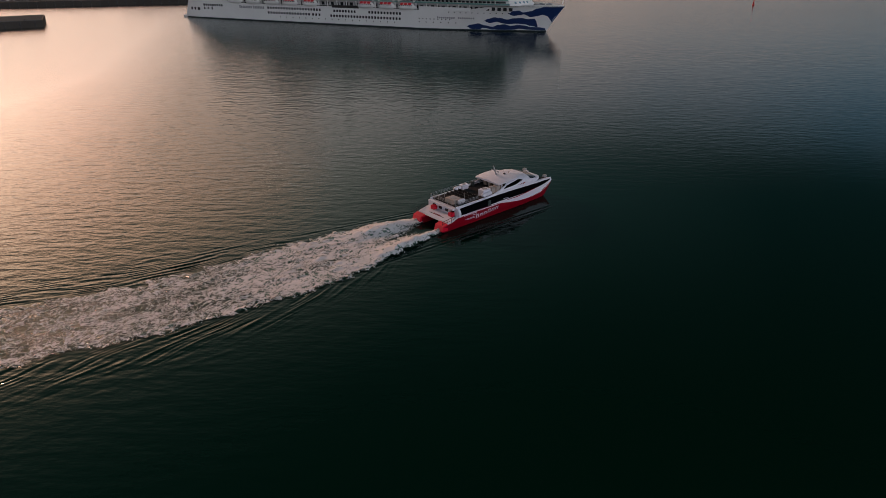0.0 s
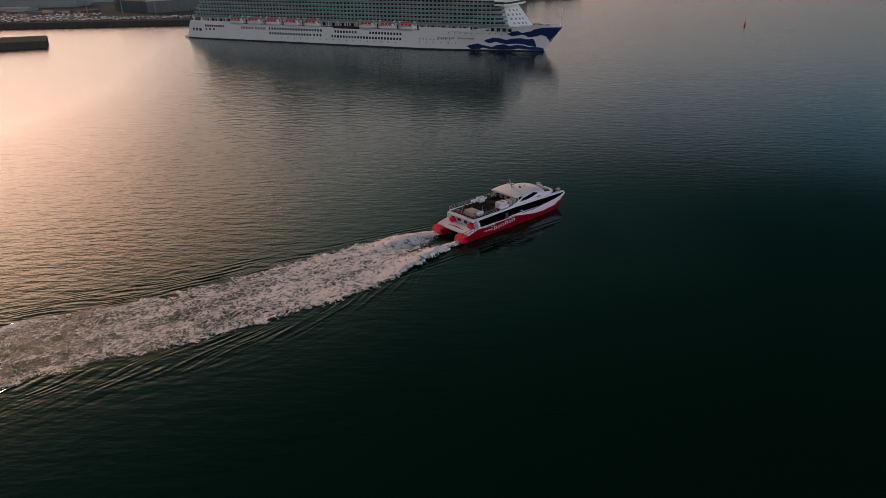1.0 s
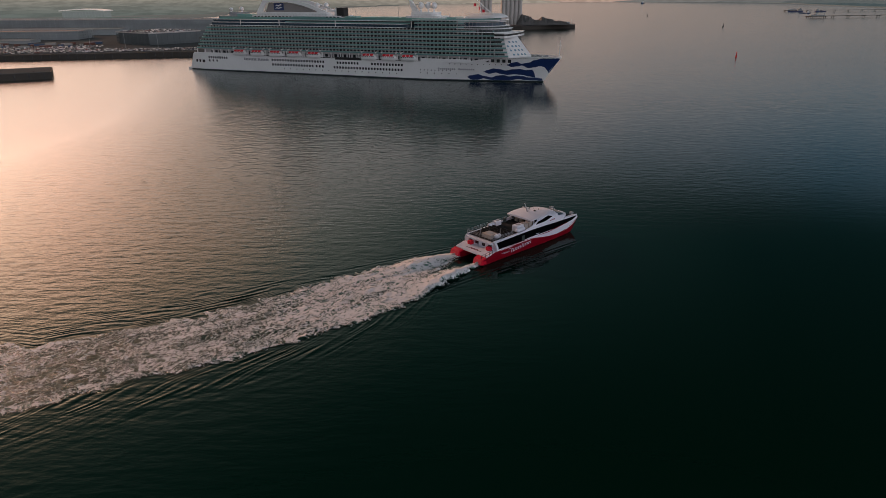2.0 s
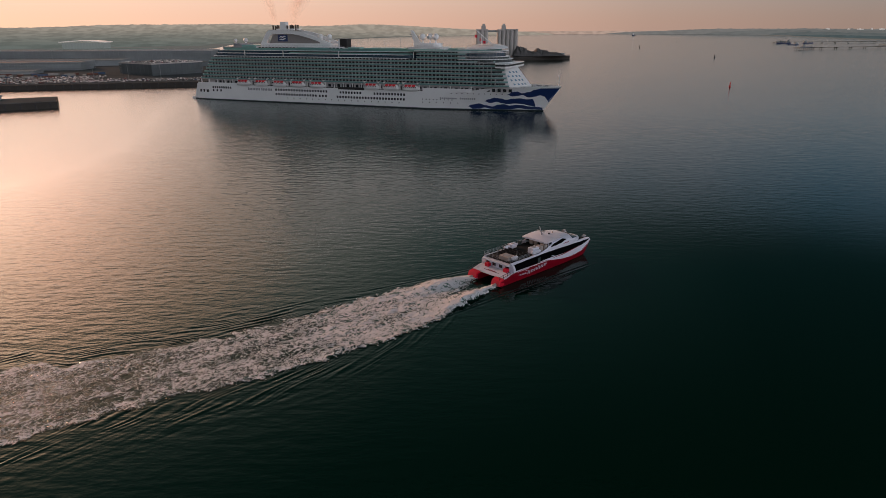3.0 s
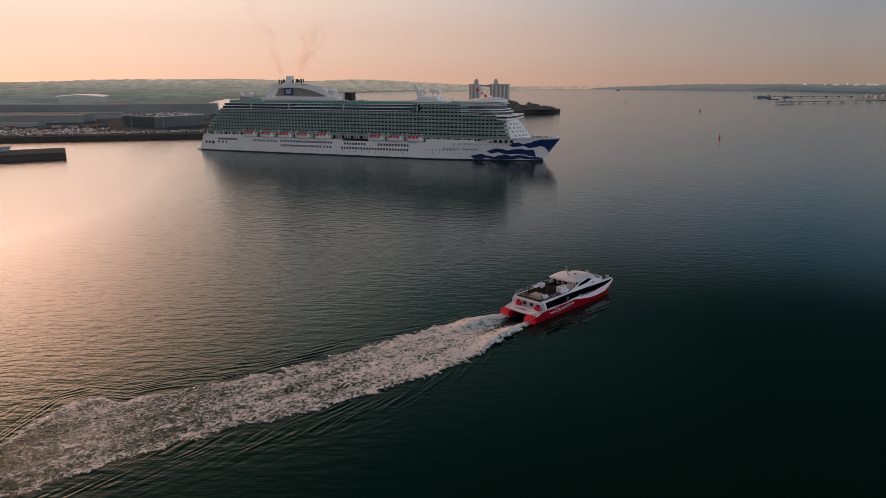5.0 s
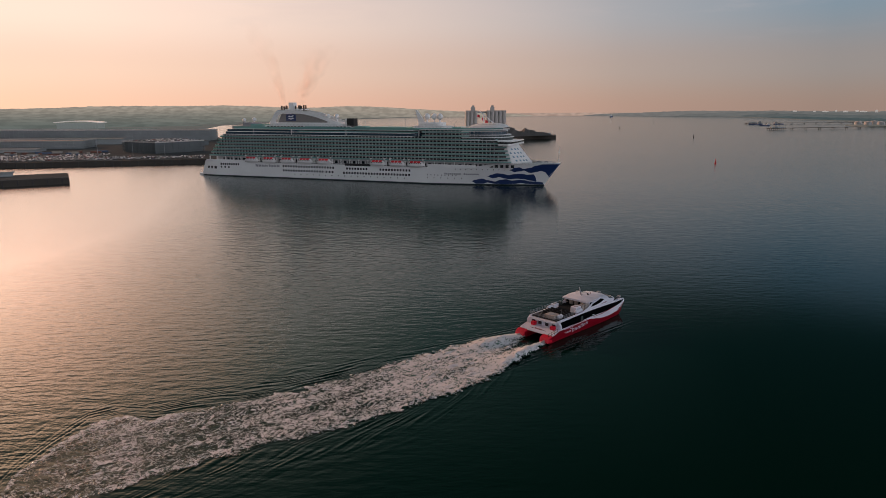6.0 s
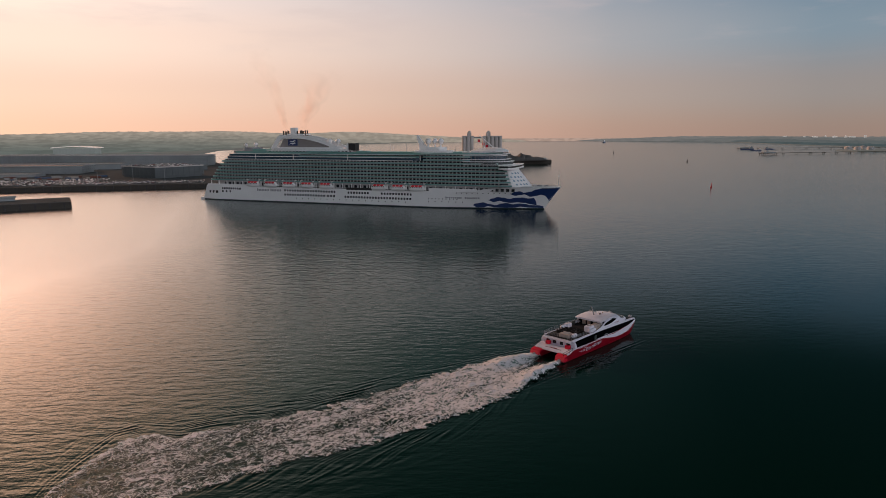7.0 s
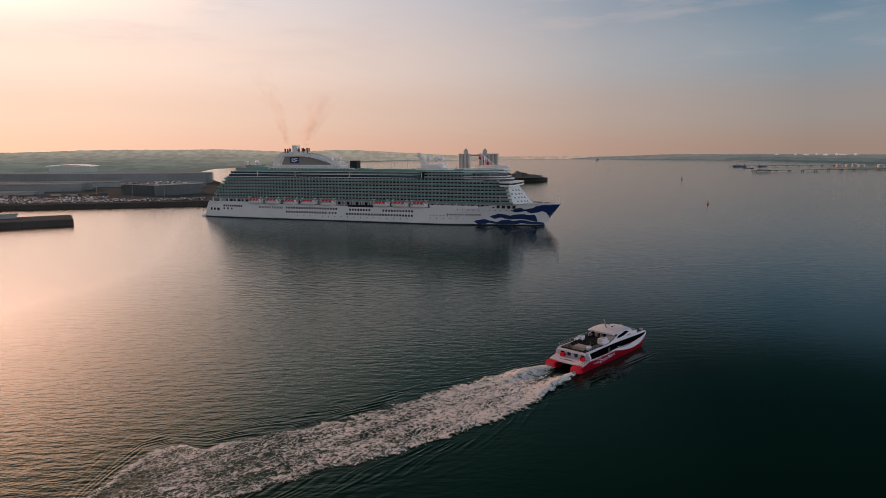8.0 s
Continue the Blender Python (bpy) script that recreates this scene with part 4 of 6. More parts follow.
    for x, y, r, zt in ((77.6, 0, 0.7, 60.0), (79.6, -3, 0.6, 60.4), (81.6, 2, 0.6, 60.0), (83.6, -2, 0.7, 60.6), (93, -2, 0.6, 60.4), (95, 2, 0.6, 60.8), (97, -3, 0.8, 60.6), (99.2, 1, 0.7, 60.9), (101, -2, 0.7, 60.5), (78.6, 3, 0.5, 59.6), (80.6, -1, 0.5, 60.2), (82.6, -4, 0.6, 59.9), (94, -4, 0.5, 60.0), (98.2, -1, 0.6, 60.2), (100, 3, 0.6, 60.7)):
        bm = bmesh.new()
        rod(bm, (x, y, 56.8), (x, y, zt), r, seg=10)
        rod(bm, (x, y, zt), (x + 0.1, y, zt + 0.35), r * 1.12, r * 1.12, seg=10)
        part("exhaust_pipe", bm, SOOT, ship)
    bm = bmesh.new()
    box(bm, 76, 84.5, -5, 5, 56.0, 57.4)
    part("pipe_deck", bm, GREY, ship)
    # radomes
    for x, y, zc, r, zb in ((127.6, -7, 52.0, 2.1, 46.8), (134.6, -5, 52.0, 2.1, 46.8), (215.6, -3, 51.9, 2.5, 47.3), (220.9, -1, 51.9, 2.5, 47.3), (226.4, -3, 51.9, 2.5, 47.3), (40.5, -4, 48.6, 1.6, 46.4), (46.5, 2, 48.9, 1.9, 46.4)):
        bm = bmesh.new()
        ball(bm, (x, y, zc), r, 20)
        dome = part("radome", bm, WHITE, ship, "white radome ball", smooth=True)
        bm = bmesh.new()
        rod(bm, (x, y, zb), (x, y, zc - r * 0.8), 0.9, 0.45, 10)
        part("pedestal", bm, WHITE, dome)
    # film screen amidships
    bm = bmesh.new()
    box(bm, 146.2, 152.6, -9, -2, 43.6, 50.4, 0.15)
    scr = part("film_screen", bm, BLACK, ship, "black outdoor film screen")
    bm = bmesh.new()
    profile(bm, [(143.6, 41.7), (144.6, 50.2), (146.1, 50.2), (146.1, 41.7)], -8.5, -2.5)
    part("screen_back", bm, WHITE, scr)
    # radar mast
    bm = bmesh.new()
    profile(bm, [(207.5, 47), (204.6, 56.5), (205.8, 56.8), (213.0, 47)], -1.2, 1.2)
    mast = part("radar_mast", bm, WHITE, ship)
    bm = bmesh.new()
    box(bm, 203.5, 208, -0.5, 0.5, 53.4, 53.8)
    box(bm, 205.5, 210.5, -0.5, 0.5, 50.6, 51.0)
    part("radar_scanner", bm, GREY, mast)
    # raked mast with red pennants over the bridge
    bm = bmesh.new()
    rod(bm, (271, 0, 46), (258, 0, 56.5), 0.5, 0.3)
    rod(bm, (262, 0, 46), (261.5, 0, 53.5), 0.4, 0.3)
    fm = part("signal_mast", bm, WHITE, ship)
    for x, z in ((256.6, 53.5), (260.5, 51.0), (263.2, 49.2)):
        bm = bmesh.new()
        g = [[bm.verts.new((x + i * 0.7, 0.25 * math.sin(i * 1.3), z - j * 1.0 - i * 0.12)) for j in range(3)] for i in range(4)]
        for i in range(3):
            for j in range(2):
                bm.faces.new((g[i][j], g[i + 1][j], g[i + 1][j + 1], g[i][j + 1]))
        part("pennant", bm, BRIGHTRED, fm, "red pennant")
    # fore deck
    bm = bmesh.new()
    pts = [(hull_point(x, 17).x, hull_point(x, 17).y) for x in (286, 290, 294, 298, 302, 306, 310, 314, 317, 320, 322.2)]
    prism(bm, pts + [(x, -y) for x, y in reversed(pts)], 16.9, 17.0)
    part("fore_deck", bm, DECK, ship)
    bm = bmesh.new()
    for sg in (-1, 1):
        strip(bm, [(x, y * sg * -1) for x, y in pts] + [(323.2, 0)], 16.6, 18.1)
    bmesh.ops.solidify(bm, geom=bm.faces[:], thickness=0.2)
    part("bow_bulwark", bm, WHITE, ship)
    bm = bmesh.new()
    rod(bm, (321.5, 0, 17), (322, 0, 29), 0.28, 0.12)
    rod(bm, (321.0, -0.8, 25.2), (322.6, 0.8, 25.2), 0.08)
    part("foremast", bm, WHITE, ship)
    for x, y in ((305, -5), (305, 5), (312, -3), (312, 3), (308, 0)):
        bm = bmesh.new()
        box(bm, x - 1, x + 1, y - 1.1, y + 1.1, 17.0, 18.3, 0.2)
        part("winch", bm, GREY, ship)
    return ship


cruise_ship()


def lifeboat(m):
    e = thing("lifeboat", m, "white lifeboat with orange-red roof panels, hung in its davits", "lifeboat", "lifeboats along the cruise ship")
    rings = []
    for i in range(15):
        u = i / 14 * 2 - 1
        x, w = u * 6.4, (1 - abs(u) ** 3.2) ** 0.6 if abs(u) < 1 else 0.02
        w = max(w, 0.05)
        zb = -1.9 + 0.9 * abs(u) ** 3
        rings.append([(x, -2.0 * w, 0), (x, -1.8 * w, zb * 0.55), (x, -0.8 * w, zb), (x, 0.8 * w, zb), (x, 1.8 * w, zb * 0.55), (x, 2.0 * w, 0)])
    bm = bmesh.new()
    loft(bm, rings)
    part("boat_hull", bm, WHITE, e, smooth=True)
    rings = []
    for i in range(13):
        u = i / 12 * 2 - 1
        x, w = u * 5.9, max(0.08, (1 - abs(u) ** 3) ** 0.55 if abs(u) < 1 else 0.08)
        rings.append([(x, -1.95 * w, 0.02), (x, -1.8 * w, 0.9 * w), (x, -0.9 * w, 1.7 * w), (x, 0.9 * w, 1.7 * w), (x, 1.8 * w, 0.9 * w), (x, 1.95 * w, 0.02)])
    bm = bmesh.new()
    loft(bm, rings)
    canopy = part("canopy", bm, WHITE, e, smooth=True)
    for x0, x1 in ((-3.9, -1.6), (-1.1, 1.1), (1.6, 3.9)):
        bm = bmesh.new()
        loft(bm, [[(x, -1.86, 0.72), (x, -1.78, 1.02), (x, -0.95, 1.76), (x, 0.95, 1.76), (x, 0.9, 1.6), (x, -0.85, 1.6), (x, -1.7, 0.85)] for x in (x0, x1)])
        part("canopy_panel", bm, ORANGE, canopy, "orange-red roof panel")
    for x in np.arange(-4.2, 4.3, 1.4):
        bm = bmesh.new()
        box(bm, x - 0.35, x + 0.35, -2.0, -1.7, 0.22, 0.62)
        part("side_window", bm, DARKGLASS, canopy)
    for x in (-5.4, 5.4):
        bm = bmesh.new()
        profile(bm, [(x - 0.35, -2.2), (x - 0.35, 3.0), (x + 0.35, 3.0), (x + 0.35, -2.2)], 1.9, 3.4)
        profile(bm, [(x - 0.3, 2.3), (x - 0.3, 3.0), (x + 0.3, 3.0), (x + 0.3, 2.3)], -0.8, 2.0)
        rod(bm, (x, -0.3, 2.4), (x, -0.3, 0.4), 0.07, seg=6)
        part("davit", bm, WHITE, e)
    return e


BOAT_SIZE = Matrix.Diagonal((1.12, 1.0, 1.3, 1.0))
boat = lifeboat(SHIP @ pose(57.5, -19.9, 15.3) @ BOAT_SIZE)
for bx in (75.3, 93.5, 111.5, 129.7, 179.0, 196.0, 212.5):
    copy_thing(boat, SHIP @ pose(bx, -19.9, 15.3))

# ---- the fast catamaran ferry ----
FERRY = pose(*FERRY_AT, 0, 0, 0, FERRY_TURN)


def side_y(x, z):
    """Half-breadth of the ferry's outer side."""
    y = lerp(x, [(0, 5.3), (3, 5.45), (24, 5.45), (28, 5.3), (33, 4.95), (36, 4.55), (38.6, 4.1)])
    y -= 0.25 * max(0, 1 - z / 1.6) * min(1, max(0, (x - 0)) / 4)
    return y - 0.60 * max(0, z - 3.5)


RED_TOP = [(-1, 1.2), (1.5, 1.6), (3.5, 2.2), (4.6, 2.55), (6, 2.65), (13, 2.95), (17, 2.85), (21, 2.2), (25, 1.6), (29, 1.35), (33, 1.5), (36.5, 2.35), (38.6, 3.6)]
BAND_LOW = [(5.4, 2.95), (12, 3.0), (18, 3.2), (24, 3.12), (30, 3.12), (35, 3.4), (38, 3.72)]
BAND_TOP = [(5.4, 4.42), (12, 4.54), (18, 4.62), (24, 4.55), (30, 4.32), (35, 4.06), (38, 3.88)]
SHEER = [(4, 4.5), (24, 4.7), (30, 4.6), (35, 4.4), (38.6, 4.1)]


def side_band(low, high, x0, x1, sign, out=0.03, n=60, rows=3):
    bm = bmesh.new()
    grid = []
    for i in range(n + 1):
        x = x0 + (x1 - x0) * i / n
        a, b = low(x), max(high(x), low(x) + 0.01)
        grid.append([bm.verts.new((x, sign * (side_y(x, a + (b - a) * j / rows) + out), a + (b - a) * j / rows)) for j in range(rows + 1)])
    for g0, g1 in zip(grid, grid[1:]):
        for j in range(rows):
            bm.faces.new((g0[j], g1[j], g1[j + 1], g0[j + 1]))
    return bm


def ferry():
    f = thing("fast_ferry", FERRY, "red and white catamaran passenger ferry under way", "ferry")
    for sg in (-1, 1):
        # demi-hull
        bm = bmesh.new()
        rings = []
        for i in range(41):
            s = i / 40
            ring = []
            for z, k in ((-0.7, 0.75), (0.0, 0.92), (0.9, 0.97), (9, 1.0)):
                zz = min(z, lerp(s * 38, RED_TOP))
                x = 0.4 + s * (34.7 + 0.98 * zz)
                yo = side_y(x, zz)
                yi = lerp(x, [(0, 2.35), (25, 2.35), (32, 3.1), (36, 3.8), (38.6, 4.05)])
                mid, wd = (yo + yi) / 2, (yo - yi) / 2
                ring.append((x, mid + wd * k, mid - wd * k, zz))
            rings.append([(x, sg * a, z) for x, a, b, z in ring] + [(x, sg * b, z) for x, a, b, z in reversed(ring)])
        loft(bm, rings)
        part("demihull", bm, RED, f, "glossy red hull side", smooth=True)
        # jet guard box at the transom
        bm = bmesh.new()
        profile(bm, [(-0.4, 0.35), (0.0, 1.6), (1.3, 1.95), (1.5, 0.35)], sg * 2.6, sg * 5.3)
        guard = part("jet_guard", bm, BRIGHTRED, f, "bright red transom box")
        bm = bmesh.new()
        rod(bm, (-1.1, sg * 3.95, 0.25), (0.2, sg * 3.95, 0.45), 0.45, 0.6, 12)
        part("jet_nozzle", bm, STEEL, guard)
        bm = bmesh.new()
        for z in (2.15, 2.75):
            rod(bm, (-0.3, sg * 5.2, z), (3.6, sg * 5.35, z + 0.5), 0.05, seg=6)
        for x in (-0.2, 1.2, 2.5, 3.6):
            rod(bm, (x, sg * 5.25, 1.9), (x, sg * 5.3, 2.8 + x * 0.13), 0.05, seg=6)
        part("quarter_rail", bm, BLACK, f)
        # side paint: white, black window band, thin red line
        part("window_band", side_band(lambda x: lerp(x, BAND_LOW), lambda x: lerp(x, BAND_TOP), 5.4, 37.9, sg, 0.04), BANDBLACK, f, "black window band")
        part("red_line", side_band(lambda x: lerp(x, [(20, 2.85), (24, 2.75), (28, 3.0), (33, 3.3)]), lambda x: lerp(x, [(20, 2.95), (24, 3.0), (28, 3.2), (33, 3.36)]), 20, 33, sg, 0.05), RED, f)
        # letters as slanted white bars, speed lines ahead of them
        bm = bmesh.new()
        for i in range(6):
            x0 = 10.0 + i * 1.28
            a, b = 0.95 + i * 0.115, 1.72 + i * 0.095 + (0.2 if i in (0, 3) else 0)
            y = side_y(x0, (a + b) / 2) + 0.02
            ya, yb = sorted((sg * y, sg * (y + 0.05)))
            for dx, wd in ((0.0, 0.18), (0.66, 0.18)):
                profile(bm, [(x0 + dx, a), (x0 + dx + wd, a), (x0 + dx + wd + 0.2, b), (x0 + dx + 0.2, b)], ya, yb)
            profile(bm, [(x0 + 0.3, b - 0.17), (x0 + 0.62, b - 0.17), (x0 + 0.66, b), (x0 + 0.34, b)], ya, yb)
        part("lettering", bm, WHITE_GLOSS, f, "white lettering shown as bars")
        bm = bmesh.new()
        for z, xa, xb in ((2.45, 6.2, 10.4), (2.05, 9.0, 10.2), (1.55, 6.6, 9.4), (1.3, 7.2, 9.6)):
            y = side_y(8, z) + 0.02
            ya, yb = sorted((sg * y, sg * (y + 0.04)))
            box(bm, xa, xb, ya, yb, z, z + 0.09)
        part("speed_lines", bm, WHITE_GLOSS, f)
        # aft cabin windows
        for xa, xb in ((5.6, 8.6), (8.75, 11.3), (11.45, 13.9)):
            bm = bmesh.new()
            y = side_y(xa, 3.6) - 0.25
            ya, yb = sorted((sg * y, sg * (y + 0.31)))
            box(bm, xa, xb, ya, yb, 2.9, 4.28)
            part("cabin_window", bm, BANDBLACK, f)
        bm = bmesh.new()
        y = side_y(14, 3.5)
        ya, yb = sorted((sg * (y - 0.02), sg * (y + 0.08)))
        box(bm, 13.9, 14.9, ya, yb, 2.9, 4.3, 0.03)
        part("side_door", bm, CABIN, f)
    # tunnel roof between the hulls
    bm = bmesh.new()
    box(bm, 2.5, 34, -2.5, 2.5, 1.7, 2.3)
    part("tunnel_roof", bm, BLACK, f)
    # cabin body
    bm = bmesh.new()
    rings = []
    for x in np.linspace(4.8, 38.4, 60):
        top, lo = lerp(x, SHEER), min(lerp(x, RED_TOP) - 0.05, 2.6) if x < 33 else lerp(x, RED_TOP) - 0.05
        inner = 0 if x < 34 else lerp(x, [(34, 1.2), (35.5, 2.4), (38.6, 3.9)])
        rings.append((x, lo, top, inner))
    body = [r for r in rings if r[3] == 0]
    loft(bm, [[(x, side_y(x, lo), lo), (x, side_y(x, (lo + tp) / 2), (lo + tp) / 2), (x, side_y(x, tp) - 0.08, tp), (x, -side_y(x, tp) + 0.08, tp), (x, -side_y(x, (lo + tp) / 2), (lo + tp) / 2), (x, -side_y(x, lo), lo)] for x, lo, tp, _ in body])
    nose = [body[-1]] + [r for r in rings if r[3] > 0]
    for sg in (-1, 1):
        loft(bm, [[(x, sg * side_y(x, lo), lo), (x, sg * side_y(x, tp), tp), (x, sg * max(i, 1.0), tp), (x, sg * max(i, 1.0), lo)] for x, lo, tp, i in nose])
    part("cabin_body", bm, WHITE_GLOSS, f, "white gelcoat cabin side", smooth=True)
    # dark fore deck, following the sheer out to the two stems
    bm = bmesh.new()
    rows = []
    for x in np.linspace(29.5, 38.35, 24):
        y, z = side_y(x, lerp(x, SHEER)) - 0.06, lerp(x, SHEER) + 0.05
        inner = 0.0 if x < 34 else min(y - 0.02, max(0.95, lerp(x, [(34, 1.15), (35.5, 2.35), (38.6, 3.85)])))
        rows.append((x, y, inner, z))
    for sg in (-1, 1):
        loft(bm, [[(x, sg * max(y - 0.55, i + 0.01), z), (x, sg * i, z + 0.02), (x, sg * i, z - 0.1), (x, sg * max(y - 0.55, i + 0.01), z - 0.1)] for x, y, i, z in rows])
    part("fore_deck", bm, DECK, f, "dark non-slip fore deck")
    for x, y in ((36.4, -3.4), (36.4, 3.4)):
        bm = bmesh.new()
        box(bm, x - 0.5, x + 0.5, y - 0.4, y + 0.4, 4.6, 5.05, 0.06)
        part("deck_locker", bm, GREY, f)
    # wheelhouse: one smooth white shell from roof to nose
    shell = ((21.4, 4.62, 6.75), (23.0, 4.70, 7.02), (25, 4.74, 7.2), (26.5, 4.72, 7.22), (28.5, 4.62, 7.05), (30, 4.48, 6.72), (31.5, 4.25, 6.25), (33.0, 3.85, 5.7), (34.5, 3.15, 5.15), (35.8, 2.0, 4.75))

    def shell_point(x, h, zt, th, out=0.0):
        c, n = math.cos(th), math.sin(th)
        return (x, (h + out) * math.copysign(abs(c) ** 0.68, c) if abs(c) > 1e-6 else 0, 4.5 + (zt + out - 4.5) * max(n, 0) ** 0.78)
    bm = bmesh.new()
    loft(bm, [[shell_point(x, h, zt, math.pi * a / 16) for a in range(17)] for x, h, zt in shell])
    part("wheelhouse", bm, WHITE_GLOSS, f, "smooth white wheelhouse shell", smooth=True)
    bm = bmesh.new()
    arcs = [math.pi * (0.16 + 0.68 * a / 20) for a in range(21)]
    loft(bm, [[shell_point(x, h, zt, th, 0.04) for th in arcs] + [shell_point(x, h, zt, th, -0.06) for th in reversed(arcs)] for x, h, zt in shell[5:8]])
    part("windscreen", bm, DARKGLASS, f, "dark raked wheelhouse windscreen", smooth=True)
    bm = bmesh.new()
    rings = []
    for x, h, zt in ((18.9, 4.05, 6.9), (19.2, 4.2, 7.0), (20.5, 4.3, 7.1), (22, 4.3, 7.22), (24, 4.15, 7.3), (25.5, 3.9, 7.32)):
        rings.append([(x, -h, zt - 0.4), (x, -h, zt - 0.22), (x, -h * 0.7, zt), (x, 0, zt + 0.1), (x, h * 0.7, zt), (x, h, zt - 0.22), (x, h, zt - 0.4)])
    loft(bm, rings)
    part("roof", bm, WHITE_GLOSS, f, "white overhanging roof", smooth=True)
    for sg in (-1, 1):
        bm = bmesh.new()
        ya, yb = sorted((sg * 3.3, sg * 4.52))
        profile(bm, [(20.4, 5.45), (21.6, 5.95), (25.9, 6.5), (26.9, 6.25), (24.0, 5.5)], ya, yb)
        part("wheelhouse_window", bm, BANDBLACK, f, "dark swept wheelhouse window")
        bm = bmesh.new()
        for i in range(6):
            y = 4.60
            ya, yb = sorted((sg * y, sg * (y + 0.06)))
            box(bm, 24.6 + i * 0.55, 24.95 + i * 0.55, ya, yb, 5.0 + i * 0.05, 5.3 + i * 0.05)
        part("small_lettering", bm, RED, f, "small dark lettering shown as bars")
        bm = bmesh.new()
        rod(bm, (20.2, sg * 3.9, 4.7), (19.9, sg * 4.0, 6.9), 0.12, seg=8)
        part("roof_post", bm, WHITE_GLOSS, f)
        # fairing that sweeps up from the deck edge into the shell
        bm = bmesh.new()
        rows = []
        for x, zt in ((13.2, 4.6), (15, 4.78), (17, 5.02), (19, 5.4), (20.6, 5.85), (22.2, 6.3)):
            t = (zt - 4.5) / 2.6
            rows.append([(x, sg * 4.72, 4.42), (x, sg * (4.74 - 0.55 * t), 4.42 + (zt - 4.42) * 0.6), (x, sg * (4.66 - 0.95 * t), zt), (x, sg * (4.46 - 0.95 * t), zt), (x, sg * 4.45, 4.42)])
        loft(bm, rows)
        part("side_fairing", bm, WHITE_GLOSS, f, "white fairing sweeping up to the wheelhouse", smooth=True)
    # dark panel stands in for the shade of the open back
    bm = bmesh.new()
    box(bm, 21.2, 21.5, -3.8, 3.8, 4.7, 6.5)
    part("wheelhouse_back", bm, DARKGLASS, f, "dark panel for the open wheelhouse back")
    for y in (-3.0, -1.4, 0.6, 2.2):
        bm = bmesh.new()
        box(bm, 20.3, 20.9, y - 0.5, y + 0.5, 4.74, 6.25, 0.08)
        part("cream_locker", bm, CREAM, f, "cream locker under the roof")
    bm = bmesh.new()
    for y in (-2.6, -0.9, 0.9, 2.6):
        for x in (8.8, 10.0, 11.2, 12.4):
            box(bm, x, x + 0.5, y - 0.7, y + 0.7, 4.74, 5.12, 0.05)
            box(bm, x - 0.1, x + 0.02, y - 0.7, y + 0.7, 4.74, 5.5, 0.04)
    part("deck_seats", bm, BLACK, f, "dark rows of deck seats", kind="stuff")
    # mast, radar, aerials
    bm = bmesh.new()
    rod(bm, (22.6, 0.2, 6.8), (21.2, 0.2, 9.9), 0.2, 0.12)
    rod(bm, (23.6, 0.2, 6.8), (22.0, 0.2, 8.1), 0.09, 0.07)
    rod(bm, (21.8, -1.1, 8.6), (21.8, 1.5, 8.6), 0.1, seg=6)
    mast = part("mast", bm, GREY, f)
    bm = bmesh.new()
    box(bm, 22.3, 22.6, -0.8, 1.2, 8.05, 8.25, 0.03)
    part("radar", bm, WHITE, mast)
    bm = bmesh.new()
    ball(bm, (24.2, -0.7, 7.4), 0.32)
    rod(bm, (24.2, -0.7, 6.8), (24.2, -0.7, 7.2), 0.12)
    rod(bm, (25.4, 0.6, 7.0), (25.4, 0.6, 7.7), 0.04, seg=6)
    rod(bm, (26.0, -0.3, 7.0), (26.4, -0.3, 7.5), 0.1, seg=8)
    part("aerials", bm, BLACK, f)
    # upper open deck
    bm = bmesh.new()
    prism(bm, [(5.0, -4.0), (22.0, -4.3), (22.0, 4.3), (5.0, 4.0)], 4.55, 4.74)
    part("upper_deck", bm, DECK, f, "dark upper deck floor")
    bm = bmesh.new()
    for sg in (-1, 1):
        ya, yb = sorted((sg * 4.2, sg * 4.55))
        box(bm, 4.6, 22.0, ya, yb, 4.4, 4.82, 0.06)
    box(bm, 3.8, 4.6, -4.35, 4.35, 4.1, 4.55, 0.06)
    part("coaming", bm, WHITE_GLOSS, f, "white deck edge coaming")
    bm = bmesh.new()
    line = [(20.0, 4.4), (16, 4.4), (12, 4.4), (8, 4.4), (4.6, 4.35), (4.6, 1.6), (4.6, -1.6), (4.6, -4.35), (8, -4.4), (12, -4.4)]
    for z in (5.25, 5.55, 5.85):
        for a, b in zip(line, line[1:]):
            rod(bm, (*a, z), (*b, z), 0.035, seg=6)
    for a, b in zip(line, line[1:]):
        for k in (0, 0.5):
            x, y = a[0] + (b[0] - a[0]) * k, a[1] + (b[1] - a[1]) * k
            rod(bm, (x, y, 4.7), (x, y, 5.85), 0.035, seg=6)
    part("deck_rail", bm, GREY, f, "grey guard rail")

    def unit(name, x, y, sx, sy, sz, mt, label=""):
        b = bmesh.new()
        box(b, x - sx / 2, x + sx / 2, y - sy / 2, y + sy / 2, 4.74, 4.74 + sz, 0.12)
        u = part(name, b, mt, f, label)
        b = bmesh.new()
        rod(b, (x, y, 4.74 + sz - 0.02), (x, y, 4.74 + sz + 0.06), min(sx, sy) * 0.36, seg=14)
        part("fan_cover", b, GREY, u)
    unit("air_unit", 15.2, -2.9, 2.5, 1.8, 1.6, WHITE_GLOSS, "white ventilation unit")
    unit("air_unit", 17.5, -3.0, 1.2, 1.5, 1.5, CREAM, "grey-beige ventilation unit")
    unit("air_unit", 19.1, -3.0, 1.2, 1.5, 1.5, CREAM, "grey-beige ventilation unit")
